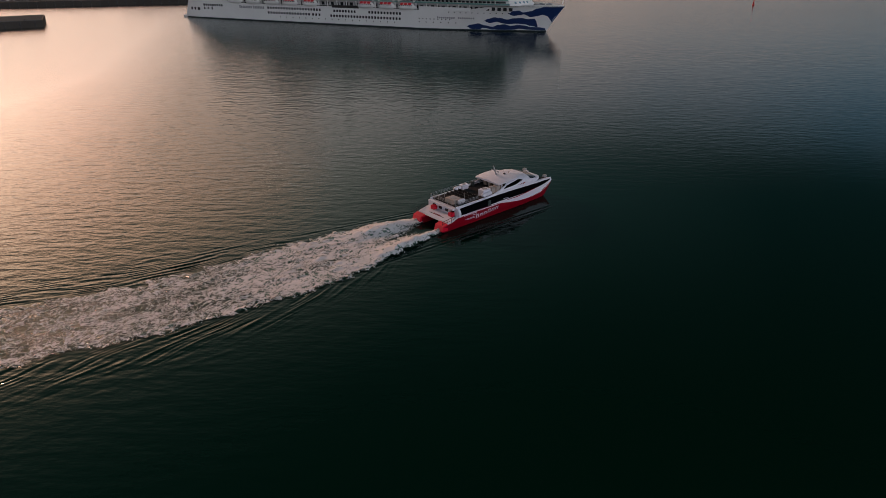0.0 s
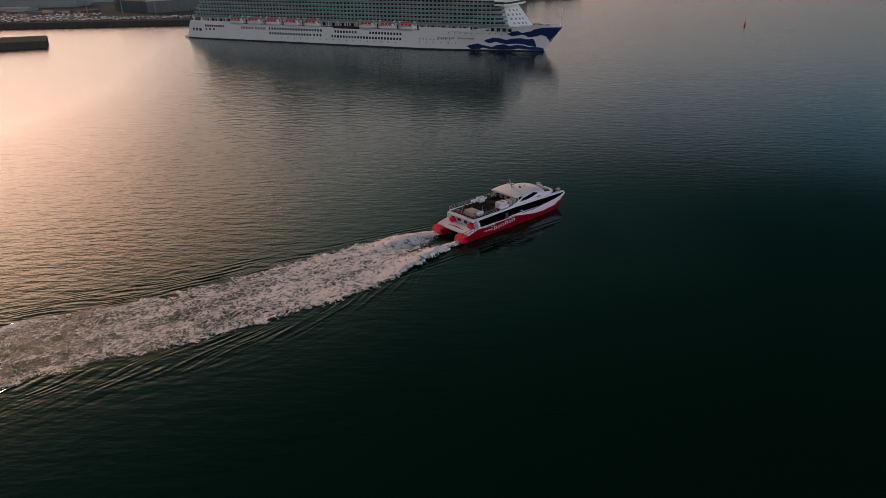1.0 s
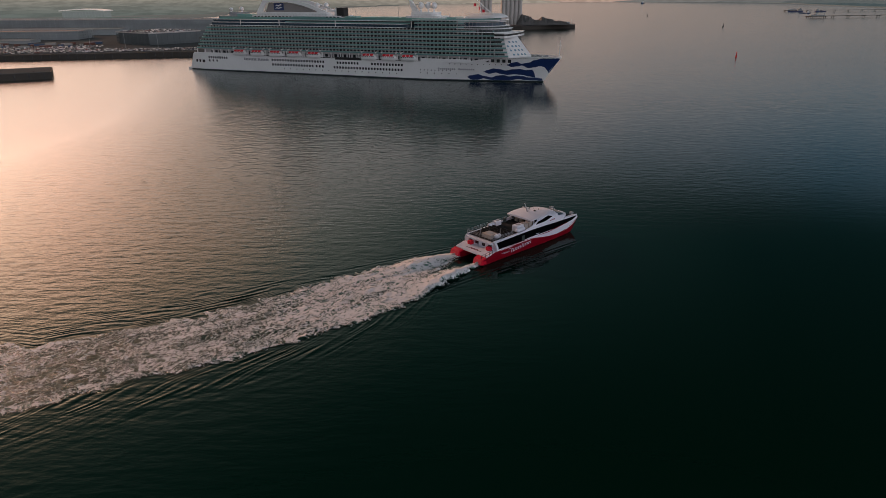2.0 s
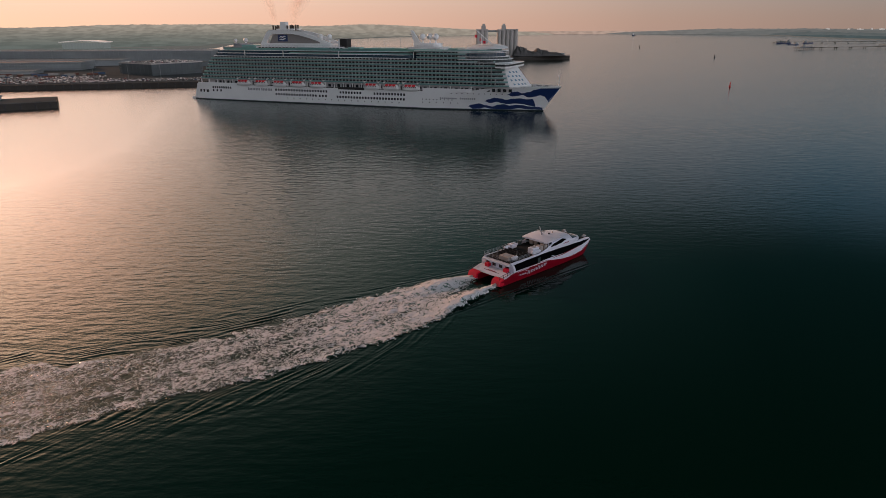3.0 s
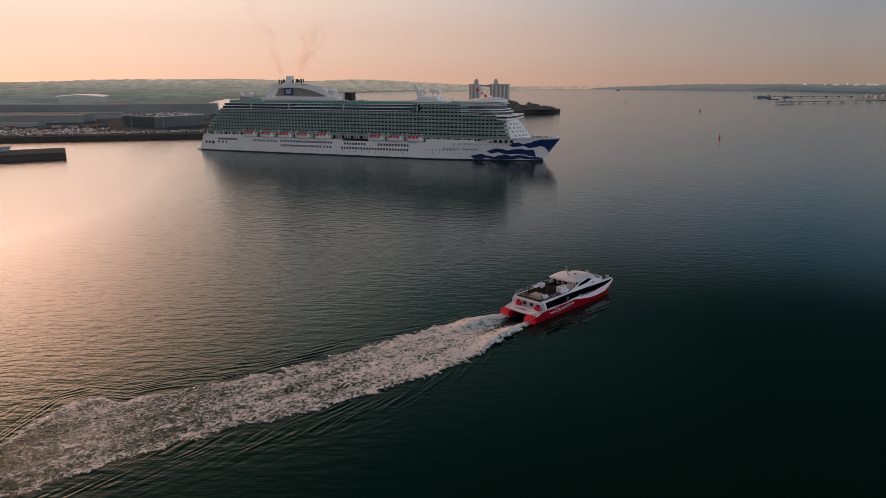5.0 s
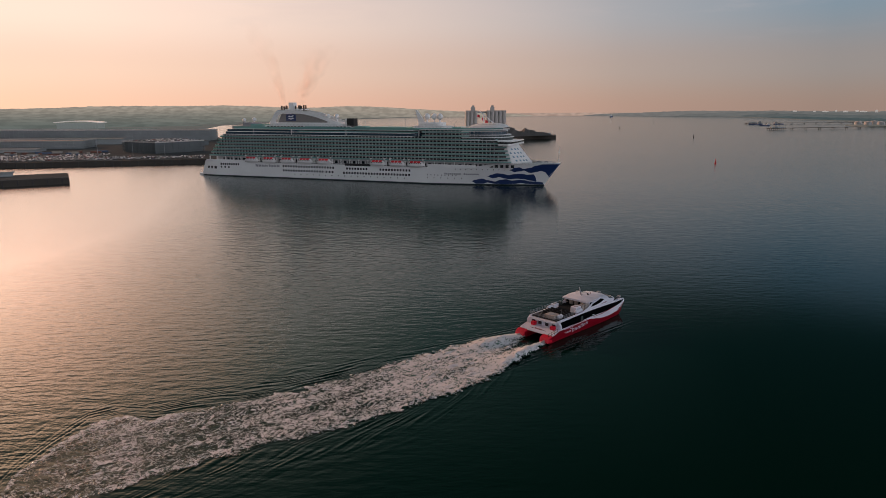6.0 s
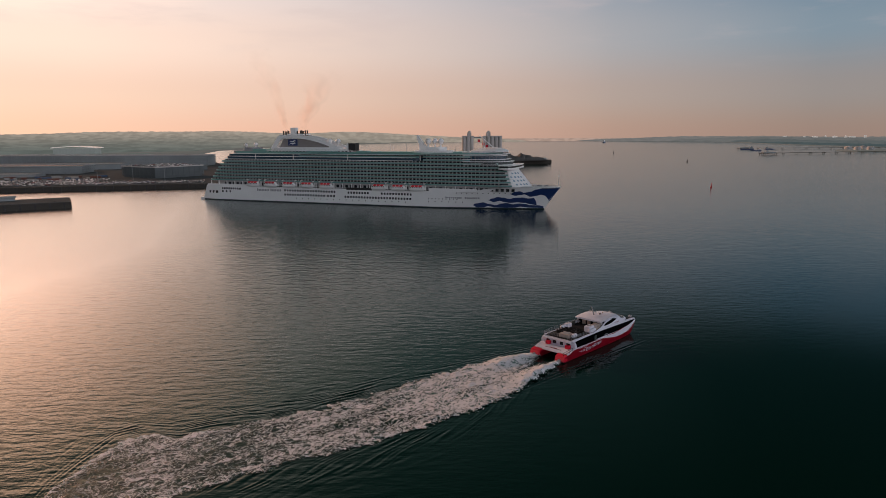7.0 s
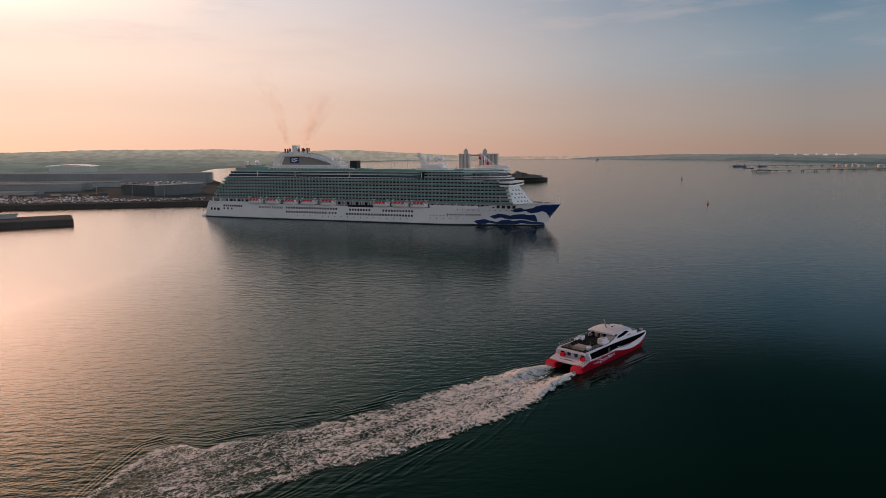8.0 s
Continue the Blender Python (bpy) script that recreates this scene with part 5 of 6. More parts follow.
    unit("air_unit", 14.6, 3.6, 2.0, 1.3, 1.2, WHITE_GLOSS, "white ventilation unit")
    unit("air_unit", 17.8, 3.9, 0.7, 0.8, 1.1, CABIN)
    unit("air_unit", 6.8, -1.2, 2.6, 3.0, 1.0, CREAM, "low cream slatted unit")
    for x, y in ((14.4, -4.0), (15.4, -4.0), (12.4, 3.6), (7.4, -3.3)):
        bm = bmesh.new()
        rod(bm, (x - 0.6, y, 5.35), (x + 0.6, y, 5.35), 0.5, seg=16)
        ball(bm, (x - 0.6, y, 5.35), 0.5, 12)
        ball(bm, (x + 0.6, y, 5.35), 0.5, 12)
        raft = part("life_raft", bm, WHITE_GLOSS, f, "white life raft canister", smooth=True)
        bm = bmesh.new()
        for dx in (-0.35, 0.35):
            box(bm, x + dx - 0.05, x + dx + 0.05, y - 0.4, y + 0.4, 4.7, 5.02)
        part("cradle", bm, STEEL, raft)
    for x, y in ((7.2, 2.4), (8.6, -3.0)):
        bm = bmesh.new()
        rod(bm, (x, y, 4.7), (x, y, 7.0), 0.07, 0.04)
        part("deck_post", bm, GREY, f)
    # aft platform, cabin back, red lockers
    bm = bmesh.new()
    profile(bm, [(1.5, 1.7), (1.6, 2.05), (4.0, 2.6), (4.9, 2.6), (4.9, 2.0)], -5.25, 5.25)
    part("aft_platform", bm, WHITE_GLOSS, f, "sloped white aft platform")
    bm = bmesh.new()
    for i in range(6):
        m = pose(2.7, -1.0 + i * 0.42, 2.31, 0, -12.9, 0)
        box(bm, -0.22, 0.22, -0.13, 0.13, 0.0, 0.03, m=m)
    part("stern_lettering", bm, RED, f, "small red lettering shown as bars")
    for y in (-3.2, -1.1, 1.1, 3.2):
        bm = bmesh.new()
        box(bm, 4.7, 4.84, y - 0.5, y + 0.5, 2.9, 4.2)
        part("aft_door", bm, DARKGLASS, f, "dark glazed aft door")
    for y in (-3.6, 2.6):
        bm = bmesh.new()
        box(bm, 3.5, 4.6, y - 0.6, y + 0.6, 2.6, 3.5, 0.08)
        part("aft_locker", bm, BRIGHTRED, f, "bright red locker")
    for y in (-4.6, -2.3, 0, 2.3, 4.6):
        bm = bmesh.new()
        rod(bm, (4.5, y * 0.93, 2.6), (4.5, y * 0.93, 4.5), 0.08, seg=6)
        part("aft_post", bm, WHITE_GLOSS, f)


ferry()

# ---- harbour works and land ----


def slab(name, outline, z0, z1, material, label, category="land", kind="structure", top=None):
    bm = bmesh.new()
    prism(bm, outline, z0, z1)
    ob = part(name, bm, material, None, label)
    tagged(ob, category=category, kind=kind)
    if top:
        bm = bmesh.new()
        cx = sum(p[0] for p in outline) / len(outline)
        cy = sum(p[1] for p in outline) / len(outline)
        prism(bm, [(x + (cx - x) * 0.004, y + (cy - y) * 0.004) for x, y in outline], z1, z1 + 0.25)
        part("paving", bm, top, ob)
    return ob


LANDZ = 5.2
near_quay = slab("quay_near", [(-297, 533), (-318, 572), (-684, 369), (-686, 322)], -3, 5.0, QUAY, "dark weathered quay wall end in still water", "quay", top=ASPHALT)
main_quay = slab("quay_main", [(-240, 727), (-450, 681), (-913, 575), (-1685, 406), (-2771, 1127), (-2688, 1852), (-800, 1640), (-620, 1480), (-425, 1335), (-330, 1100), (-250, 856)], -3, LANDZ, QUAY, "dark quay wall with car storage behind", "quay", top=ASPHALT)
slab("pier", [(138, 1225), (239, 1273), (245, 1309), (139, 1361), (-52, 1373), (-54, 1236)], -3, 6.0, QUAY, "dark pier under the silos", "pier", top=CONCRETE)


def fenders(quay, a, b, count, top):
    """Timber fender piles along a quay edge, and bollards on it."""
    ax, ay, bx, by = *a, *b
    turn = math.degrees(math.atan2(by - ay, bx - ax))
    pile = bollard = None
    for k in range(count):
        f = (k + 0.5) / count
        x, y = ax + (bx - ax) * f, ay + (by - ay) * f
        m = pose(x, y, 0, 0, 0, turn)
        if pile is None:
            bm = bmesh.new()
            box(bm, -0.5, 0.5, -0.45, 0.45, -2.5, top - 0.3, 0.1)
            box(bm, -0.7, 0.7, -0.6, 0.3, top - 1.6, top - 0.7, 0.1)
            pile = part("fender_pile", bm, BLACK, quay)
            pile.matrix_basis = m
            bm = bmesh.new()
            rod(bm, (0, 0, 0), (0, 0, 0.7), 0.28, 0.24, 10)
            rod(bm, (0, 0, 0.7), (0, 0, 0.95), 0.42, 0.38, 10)
            bollard = part("bollard", bm, BLACK, quay)
            bollard.matrix_basis = m @ pose(3.5, 1.4, top + 0.2)
        else:
            again("fender_pile", pile, quay, m)
            if k % 3 == 0:
                again("bollard", bollard, quay, m @ pose(3.5, 1.4, top + 0.2))


fenders(main_quay, (-450, 681), (-240, 727), 26, LANDZ)
fenders(main_quay, (-913, 575), (-450, 681), 50, LANDZ)
fenders(near_quay, (-686, 322), (-297, 533), 44, 5.0)


def silos():
    e = thing("silo_group", pose(20.5, 100, 0), "two pale concrete grain silo blocks with lift towers", "silo")
    for x0, nx, towers in ((48.5, 3, (0.62,)), (87.5, 5, (0.30,))):
        for i in range(nx):
            for j in range(2):
                bm = bmesh.new()
                x = x0 + i * 7.4
                rod(bm, (x, 1165 + j * 7.4, 7), (x, 1165 + j * 7.4, 51), 3.7, seg=20)
                part("silo", bm, SILO, e, smooth=True)
        bm = bmesh.new()
        box(bm, x0 - 3.7, x0 + (nx - 1) * 7.4 + 3.7, 1161.5, 1176, 51, 53.2)
        part("silo_head", bm, SILO, e)
        for k in towers:
            bm = bmesh.new()
            xt = x0 - 3.7 + nx * 7.4 * k
            box(bm, xt - 4, xt + 4, 1164, 1173, 53.2, 59.5)
            box(bm, xt - 2, xt + 2.5, 1165, 1172, 59.5, 62.5)
            part("lift_tower", bm, SILO, e)
    bm = bmesh.new()
    box(bm, 66, 84, 1167, 1170, 48.5, 51.5)
    part("conveyor_bridge", bm, SHED, e)


silos()


def mound(name, x0, x1, y0, y1, h, base, material, label):
    verts, faces = [], []
    nx, ny = 120, 24
    for j in range(ny + 1):
        for i in range(nx + 1):
            u, v = i / nx, j / ny
            z = base + h * (math.sin(math.pi * v) ** 0.7) * (min(1, u * 12, (1 - u) * 9) * (1.05 - 0.75 * u)) * (0.8 + 0.5 * noise.noise((u * 9, v * 2, 3.3)) + 0.25 * noise.noise((u * 40, v * 9, 1.3)))
            verts.append((x0 + (x1 - x0) * u, y0 + (y1 - y0) * v, max(base, z)))
    for j in range(ny):
        for i in range(nx):
            a = j * (nx + 1) + i
            faces.append((a, a + 1, a + nx + 2, a + nx + 1))
    ob = mesh_from(name, verts, faces, material, None, label, True)
    return tagged(ob, category="scrap heap", kind="stuff")


SCRAP = surface("heaped_aggregate", (0.13, 0.125, 0.12), 0.95, vary=0.5, grain=0.5, stain=0.08, bump=0.8)
mound("aggregate_heap", 131, 229, 1239, 1286, 17, 7.2, SCRAP, "dark heap of aggregate stored on the pier")
slab("pier_shed", [(219, 1268), (229, 1272), (228, 1280), (218, 1276)], 7.2, 11, SHED, "small dark shed on the pier end", "shed", "")


def deck_building(name, m, lx, ly, levels, step, label, tones):
    """Open multi-storey car deck: slabs, parapets and columns."""
    e = thing(name, m, label, "car park")
    for k in range(levels + 1):
        bm = bmesh.new()
        box(bm, 0, lx, 0, ly, k * step - 0.3, k * step)
        part("deck", bm, CONCRETE if k == levels else SHED, e)
        if k:
            bm = bmesh.new()
            for x0, x1, y0, y1 in ((0, lx, -0.3, 0), (lx, lx + 0.3, 0, ly), (-0.3, 0, 0, ly), (0, lx, ly, ly + 0.3)):
                box(bm, x0, x1, y0, y1, k * step - 0.5, k * step + 0.9)
            part("parapet", bm, tones[1] if k == levels else tones[0], e)
    bm = bmesh.new()
    for x in np.arange(0.5, lx, 8):
        for y in (0.4, ly - 0.4):
            box(bm, x - 0.3, x + 0.3, y - 0.3, y + 0.3, 0, levels * step)
    for y in np.arange(0.5, ly, 8):
        for x in (0.4, lx - 0.4):
            box(bm, x - 0.3, x + 0.3, y - 0.3, y + 0.3, 0, levels * step)
    part("columns", bm, tones[0], e, kind="stuff")
    # solid fill added so the gaps between decks don't go black
    bm = bmesh.new()
    box(bm, 1.6, lx - 1.6, 1.6, ly - 1.6, 0, levels * step - 0.3)
    part("ramp_core", bm, tones[0], e)
    return e


ROOFEDGE = surface("pale_roof_edge", (0.55, 0.53, 0.51), 0.8, vary=0.3, grain=0.3, stain=0.04, shine=0.1)
PARK = pose(-336, 808, LANDZ + 0.25, 0, 0, 55)
deck_building("multi_storey_car_park", PARK, 70, 69, 4, 3.3, "dark open multi-storey car park with a full roof deck", (DARKCLAD, ROOFEDGE))
deck_building("long_car_deck", pose(-892, 1155, LANDZ + 0.25, 0, 0, -1.4), 516, 43, 5, 3.5, "long dark multi-storey vehicle store on the dock", (SHED, ROOFEDGE))
deck_building("long_car_deck", pose(-1500, 1167, LANDZ + 0.25, 0, 0, -1.4), 592, 43, 5, 3.5, "long dark multi-storey vehicle store on the dock", (SHED, ROOFEDGE))
deck_building("long_car_deck", pose(-795, 891, LANDZ + 0.25, 0, 0, 6), 317, 50, 3, 3.3, "dark vehicle store behind the parked cars", (SHED, SHED))


def shed(name, m, lx, ly, h, rise, wall, roof, label):
    e = thing(name, m, label, "warehouse")
    bm = bmesh.new()
    box(bm, 0, lx, 0, ly, 0, h)
    part("wall", bm, wall, e)
    bm = bmesh.new()
    ring = []
    for i in range(9):
        a = i / 8
        ring.append((-1 + a * (ly + 2), h + 0.02 + rise * math.sin(math.pi * a)))
    ring += [(ly + 1, h - 0.3), (-1, h - 0.3)]
    loft(bm, [[(x, y, z) for y, z in ring] for x in (-1, lx + 1)])
    part("roof", bm, roof, e)
    return e


shed("dock_warehouse", pose(-739, 743, LANDZ + 0.25, 0, 0, 12), 206, 33, 4, 1.0, SHED, SHED, "dark flat warehouse behind the parked cars")
shed("dock_warehouse", pose(-632, 827, LANDZ + 0.25, 0, 0, 10), 133, 33, 3.5, 0.8, SHED, SHED, "dark flat warehouse behind the parked cars")
shed("dock_warehouse", pose(-749, 1008, LANDZ + 0.25, 0, 0, 5.5), 274, 44, 8, 1.0, SHED, SHED, "dark long warehouse on the dock")
shed("dock_warehouse", pose(-1053, 956, LANDZ + 0.25, 0, 0, 5.3), 261, 44, 8, 1.0, SHED, SHED, "dark long warehouse on the dock")
shed("dock_warehouse", pose(-372, 965, LANDZ + 0.25, 0, 0, 55), 60, 80, 6, 1.0, DARKCLAD, DARKCLAD, "dark warehouse behind the car park")


def terminal_hall(m, lx, ly, h, rise):
    """Long hall: glazed front between piers under a thin roof bowed along its length."""
    e = thing("terminal_hall", m, "far terminal hall with a thin pale bowed roof", "building")
    bm = bmesh.new()
    box(bm, 6, lx - 6, 4, ly - 4, 0, h)
    part("wall", bm, HALLWALL, e)
    bm = bmesh.new()
    for x in np.arange(12, lx - 10, 9):
        box(bm, x, x + 1.2, 3.2, 4, 0, h)
    part("piers", bm, HALLWALL, e)
    bm = bmesh.new()
    rings = []
    for i in range(25):
        a = i / 24
        z = h + 0.3 + rise * math.sin(math.pi * a) ** 0.8
        rings.append([(lx * a, 0, z), (lx * a, ly, z + 0.6), (lx * a, ly, z + 2.2), (lx * a, 0, z + 1.8)])
    loft(bm, rings)
    part("roof", bm, FARPALE, e)


# emission puts far haze and sunlit paleness into these two materials
FARPALE = surface("pale_hazy_facade", (0.75, 0.70, 0.66), 0.8, vary=0.15, grain=0.2, stain=0.03, bump=0.0, glow=(0.22, 0.195, 0.18, 1.0))
HALLWALL = surface("hazy_hall_wall", (0.10, 0.115, 0.12), 0.7, vary=0.3, grain=0.1, stain=0.02, bump=0.0, glow=(0.10, 0.11, 0.105, 1.0))
terminal_hall(pose(-1087, 1977, 1.4, 0, 0, -4), 135, 45, 17, 4)
shed("quay_hut", pose(-361, 535, 5.25, 0, 0, 29), 16, 7, 2.8, 0.8, SHED, SHED, "small dark hut on the quay")


def car_park_cars(name, spots, label, seed):
    """Rows of tiny parked cars as one stuff object: body, cabin."""
    rng = np.random.default_rng(seed)
    verts, faces = [], []
    base = np.array([(x, y, z) for z in (0.25, 0.85) for x, y in ((-2.1, -0.85), (2.1, -0.85), (2.1, 0.85), (-2.1, 0.85))] +
                    [(-1.6, -0.75, 0.85), (0.9, -0.75, 0.85), (0.9, 0.75, 0.85), (-1.6, 0.75, 0.85), (-1.2, -0.62, 1.45), (0.2, -0.62, 1.45), (0.2, 0.62, 1.45), (-1.2, 0.62, 1.45)])
    fs = [(0, 1, 5, 4), (1, 2, 6, 5), (2, 3, 7, 6), (3, 0, 4, 7), (4, 5, 6, 7), (8, 9, 13, 12), (9, 10, 14, 13), (10, 11, 15, 14), (11, 8, 12, 15), (12, 13, 14, 15)]
    for x, y, z, a in spots:
        c, s = math.cos(a), math.sin(a)
        n = len(verts)
        k = rng.uniform(0.92, 1.15)
        for p in base * k:
            verts.append((x + p[0] * c - p[1] * s, y + p[0] * s + p[1] * c, z + p[2]))
        faces += [tuple(i + n for i in f) for f in fs]
    ob = mesh_from(name, verts, faces, CARS, None, label)
    tagged(ob, category="cars", kind="stuff")


def car_paint():
    m = bpy.data.materials.new("car_paints")
    m.use_nodes = True
    tr = m.node_tree
    p = tr.nodes["Principled BSDF"]
    g = tr.nodes.new("ShaderNodeNewGeometry")
    vor = nodes_of(tr, "ShaderNodeTexVoronoi", Scale=0.16)
    tc = tr.nodes.new("ShaderNodeTexCoord")
    link(tr, tc.outputs["Object"], vor.inputs["Vector"])
    wn = tr.nodes.new("ShaderNodeTexWhiteNoise")
    wn.noise_dimensions = "1D"
    link(tr, g.outputs["Random Per Island"], wn.inputs["W"])
    col = ramp_node(tr, wn.outputs["Value"], [(0.0, (0.72, 0.71, 0.70)), (0.24, (0.28, 0.30, 0.29)), (0.42, (0.03, 0.03, 0.035)), (0.70, (0.15, 0.17, 0.17)), (0.90, (0.20, 0.05, 0.045)), (0.95, (0.05, 0.08, 0.14))], "CONSTANT")
    link(tr, col, p.inputs["Base Color"])
    p.inputs["Roughness"].default_value = 0.3
    return m


CARS = car_paint()
rng = random.Random(11)
spots = []
for row in range(11):
    for k in range(230):
        back = 7 + row * 8.2 + (0 if row % 2 else 1.6)
        x = -256 - k * 2.9 - back * 0.235
        y = 729 - k * 2.9 * 0.225 + back * 1.05
        if rng.random() < 0.84 and not (row > 3 and x > -342) and not (row > 4 and x > -385) and not (row > 8 and x < -620):
            spots.append((x, y, LANDZ + 0.25, radians(104) + (math.pi if rng.random() < 0.5 else 0)))
car_park_cars("parked_cars", spots, "rows of parked cars of many colours on the quay", 1)
spots = []
for i in range(21):
    for j in range(10):
        if rng.random() < 0.85:
            p = PARK @ Vector((4 + i * 3.1, 4 + j * 6.6, 13.2))
            spots.append((p.x, p.y, p.z, radians(147)))
car_park_cars("roof_cars", spots, "cars parked on the roof of the car park", 2)


def container(m, length, mt, label):
    e = thing("cargo_container", m, label, "container", "containers on the dock")
    bm = bmesh.new()
    box(bm, -length / 2, length / 2, -1.22, 1.22, 0.1, 2.6)
    body = part("container_body", bm, mt, e)
    bm = bmesh.new()
    for x in np.arange(-length / 2 + 0.3, length / 2, 0.6):
        box(bm, x - 0.12, x + 0.12, -1.27, 1.27, 0.25, 2.45)
    part("corrugation", bm, mt, body)
    bm = bmesh.new()
    box(bm, -0.12, 0.12, -0.12, 0.12, 0.0, 2.72)
    post = part("corner_post", bm, BLACK, e)
    spots = [(x, y) for x in (-length / 2 + 0.1, length / 2 - 0.1) for y in (-1.15, 1.15)]
    post.matrix_basis = pose(*spots[0], 0)
    for x, y in spots[1:]:
        again("corner_post", post, e, pose(x, y, 0))


CONTAINERS = (surface("blue_container_paint", (0.05, 0.10, 0.18), 0.7, vary=0.3), surface("rust_container_paint", (0.13, 0.055, 0.04), 0.7, vary=0.3), DOCKGREY)
for k in range(44):
    col, row = k % 11, k // 11
    x = -410 - col * 24 - rng.uniform(0, 9)
    y = 785 + row * 18 - col * 5.3 + rng.uniform(-3, 3)
    if x < -650 and row > 1:
        continue
    mt = CONTAINERS[k % 3]
    container(pose(x, y, LANDZ + 0.25, 0, 0, 14 + rng.choice((0, 0, 90))), rng.choice((6.1, 12.2)), mt, ("blue", "rust-red", "grey")[k % 3] + " steel cargo container standing on the dock")


def lamp_mast(m, h):
    e = thing("lamp_mast", m, "tall thin dock lighting mast", "lamp mast", "dock lighting masts")
    bm = bmesh.new()
    rod(bm, (0, 0, 0), (0, 0, h), 0.3, 0.14)
    part("pole", bm, SHED, e)
    bm = bmesh.new()
    rod(bm, (0, 0, h), (0, 0, h + 0.6), 1.3, 1.1, 10)
    part("lamp_ring", bm, SHED, e)
    return e


mast = lamp_mast(pose(-394, 785, LANDZ), 24)
for x, y, k in ((-342, 759, LANDZ), (-309, 766, LANDZ), (-546, 977, LANDZ), (-629, 915, LANDZ), (146, 1249, -4), (179, 1257, -6), (207, 1264, -8), (234, 1285, -10)):
    copy_thing(mast, pose(x, y, k))


def dock_crane(m):
    e = thing("dock_crane", m, "far dark dock crane with a raised jib", "crane")
    bm = bmesh.new()
    for x in (-3, 3):
        for y in (-3, 3):
            rod(bm, (x, y, 0), (x * 0.5, y * 0.5, 18), 0.5, seg=6)
    part("tower", bm, SHED, e)
    bm = bmesh.new()
    box(bm, -3, 3, -2.5, 2.5, 18, 22, 0.2)
    part("cab", bm, SHED, e)
    bm = bmesh.new()
    rod(bm, (1, 0, 20), (-14, 0, 36), 0.8, 0.4)
    rod(bm, (2, 0, 22), (-14, 0, 36), 0.2, seg=6)
    part("jib", bm, SHED, e)


dock_crane(pose(-797, 1208, LANDZ))

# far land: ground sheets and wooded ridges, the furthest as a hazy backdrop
# the far ground glows faintly, its distance haze put in as emission
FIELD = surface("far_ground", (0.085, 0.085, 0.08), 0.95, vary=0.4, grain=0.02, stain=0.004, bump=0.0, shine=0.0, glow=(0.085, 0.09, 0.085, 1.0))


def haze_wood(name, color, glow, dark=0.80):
    """Woods with the air's haze put in as emission: dark crowns, paler gaps."""
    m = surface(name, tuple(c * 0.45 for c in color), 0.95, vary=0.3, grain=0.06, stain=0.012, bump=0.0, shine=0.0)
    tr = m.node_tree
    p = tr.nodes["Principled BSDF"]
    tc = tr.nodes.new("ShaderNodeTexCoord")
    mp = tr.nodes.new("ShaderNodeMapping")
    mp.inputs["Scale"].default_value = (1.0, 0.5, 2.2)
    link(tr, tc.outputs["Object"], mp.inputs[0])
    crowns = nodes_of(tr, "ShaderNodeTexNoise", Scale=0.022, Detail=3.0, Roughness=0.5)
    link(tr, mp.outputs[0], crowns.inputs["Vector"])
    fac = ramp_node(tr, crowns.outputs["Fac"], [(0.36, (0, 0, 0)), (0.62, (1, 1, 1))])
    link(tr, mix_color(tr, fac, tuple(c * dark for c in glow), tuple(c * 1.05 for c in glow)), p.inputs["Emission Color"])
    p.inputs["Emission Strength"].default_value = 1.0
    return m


def ridge(name, line, depth, height, rough, material, label, seed, steps=500):
    """Wooded ridge: lumpy crowns along a line in plan, with a bumpy top and a sloping front."""
    pts = np.array(line, float)
    seg = np.hypot(*np.diff(pts, axis=0).T)
    t = np.concatenate(([0], np.cumsum(seg)))
    verts, faces = [], []
    rows = 7
    for i in range(steps + 1):
        d = t[-1] * i / steps
        x, y = np.interp(d, t, pts[:, 0]), np.interp(d, t, pts[:, 1])
        ln = math.hypot(x, y)
        ux, uy = x / ln, y / ln
        endfade = min(1, i / (steps * 0.06), (steps - i) / (steps * 0.25)) ** 0.7
        for j in range(rows + 1):
            v = j / rows
            h = height * (math.sin(math.pi * (0.08 + 0.84 * v)) ** 0.6)
            big = 0.88 + 0.24 * noise.noise((d / 600, seed, v))
            lump = rough * (abs(noise.noise((d / 46, v * depth / 40, seed))) * 1.3 + 0.5 * noise.noise((d / 17, v * depth / 30, seed + 3)))
            z = 0.5 + (h * big + lump * min(1, 6 * v)) * endfade
            if j in (0, rows):
                z = -1
            verts.append((x + ux * depth * v, y + uy * depth * v, z))
    for i in range(steps):
        for j in range(rows):
            a = i * (rows + 1) + j
            faces.append((a, a + 1, a + rows + 2, a + rows + 1))
    ob = mesh_from(name, verts, faces, material, None, label, True)
    return tagged(ob, category="woods", kind="structure")


def polar(az, d):
    return (d * math.sin(radians(az)), d * math.cos(radians(az)))


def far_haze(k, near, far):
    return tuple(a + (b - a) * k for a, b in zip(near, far))


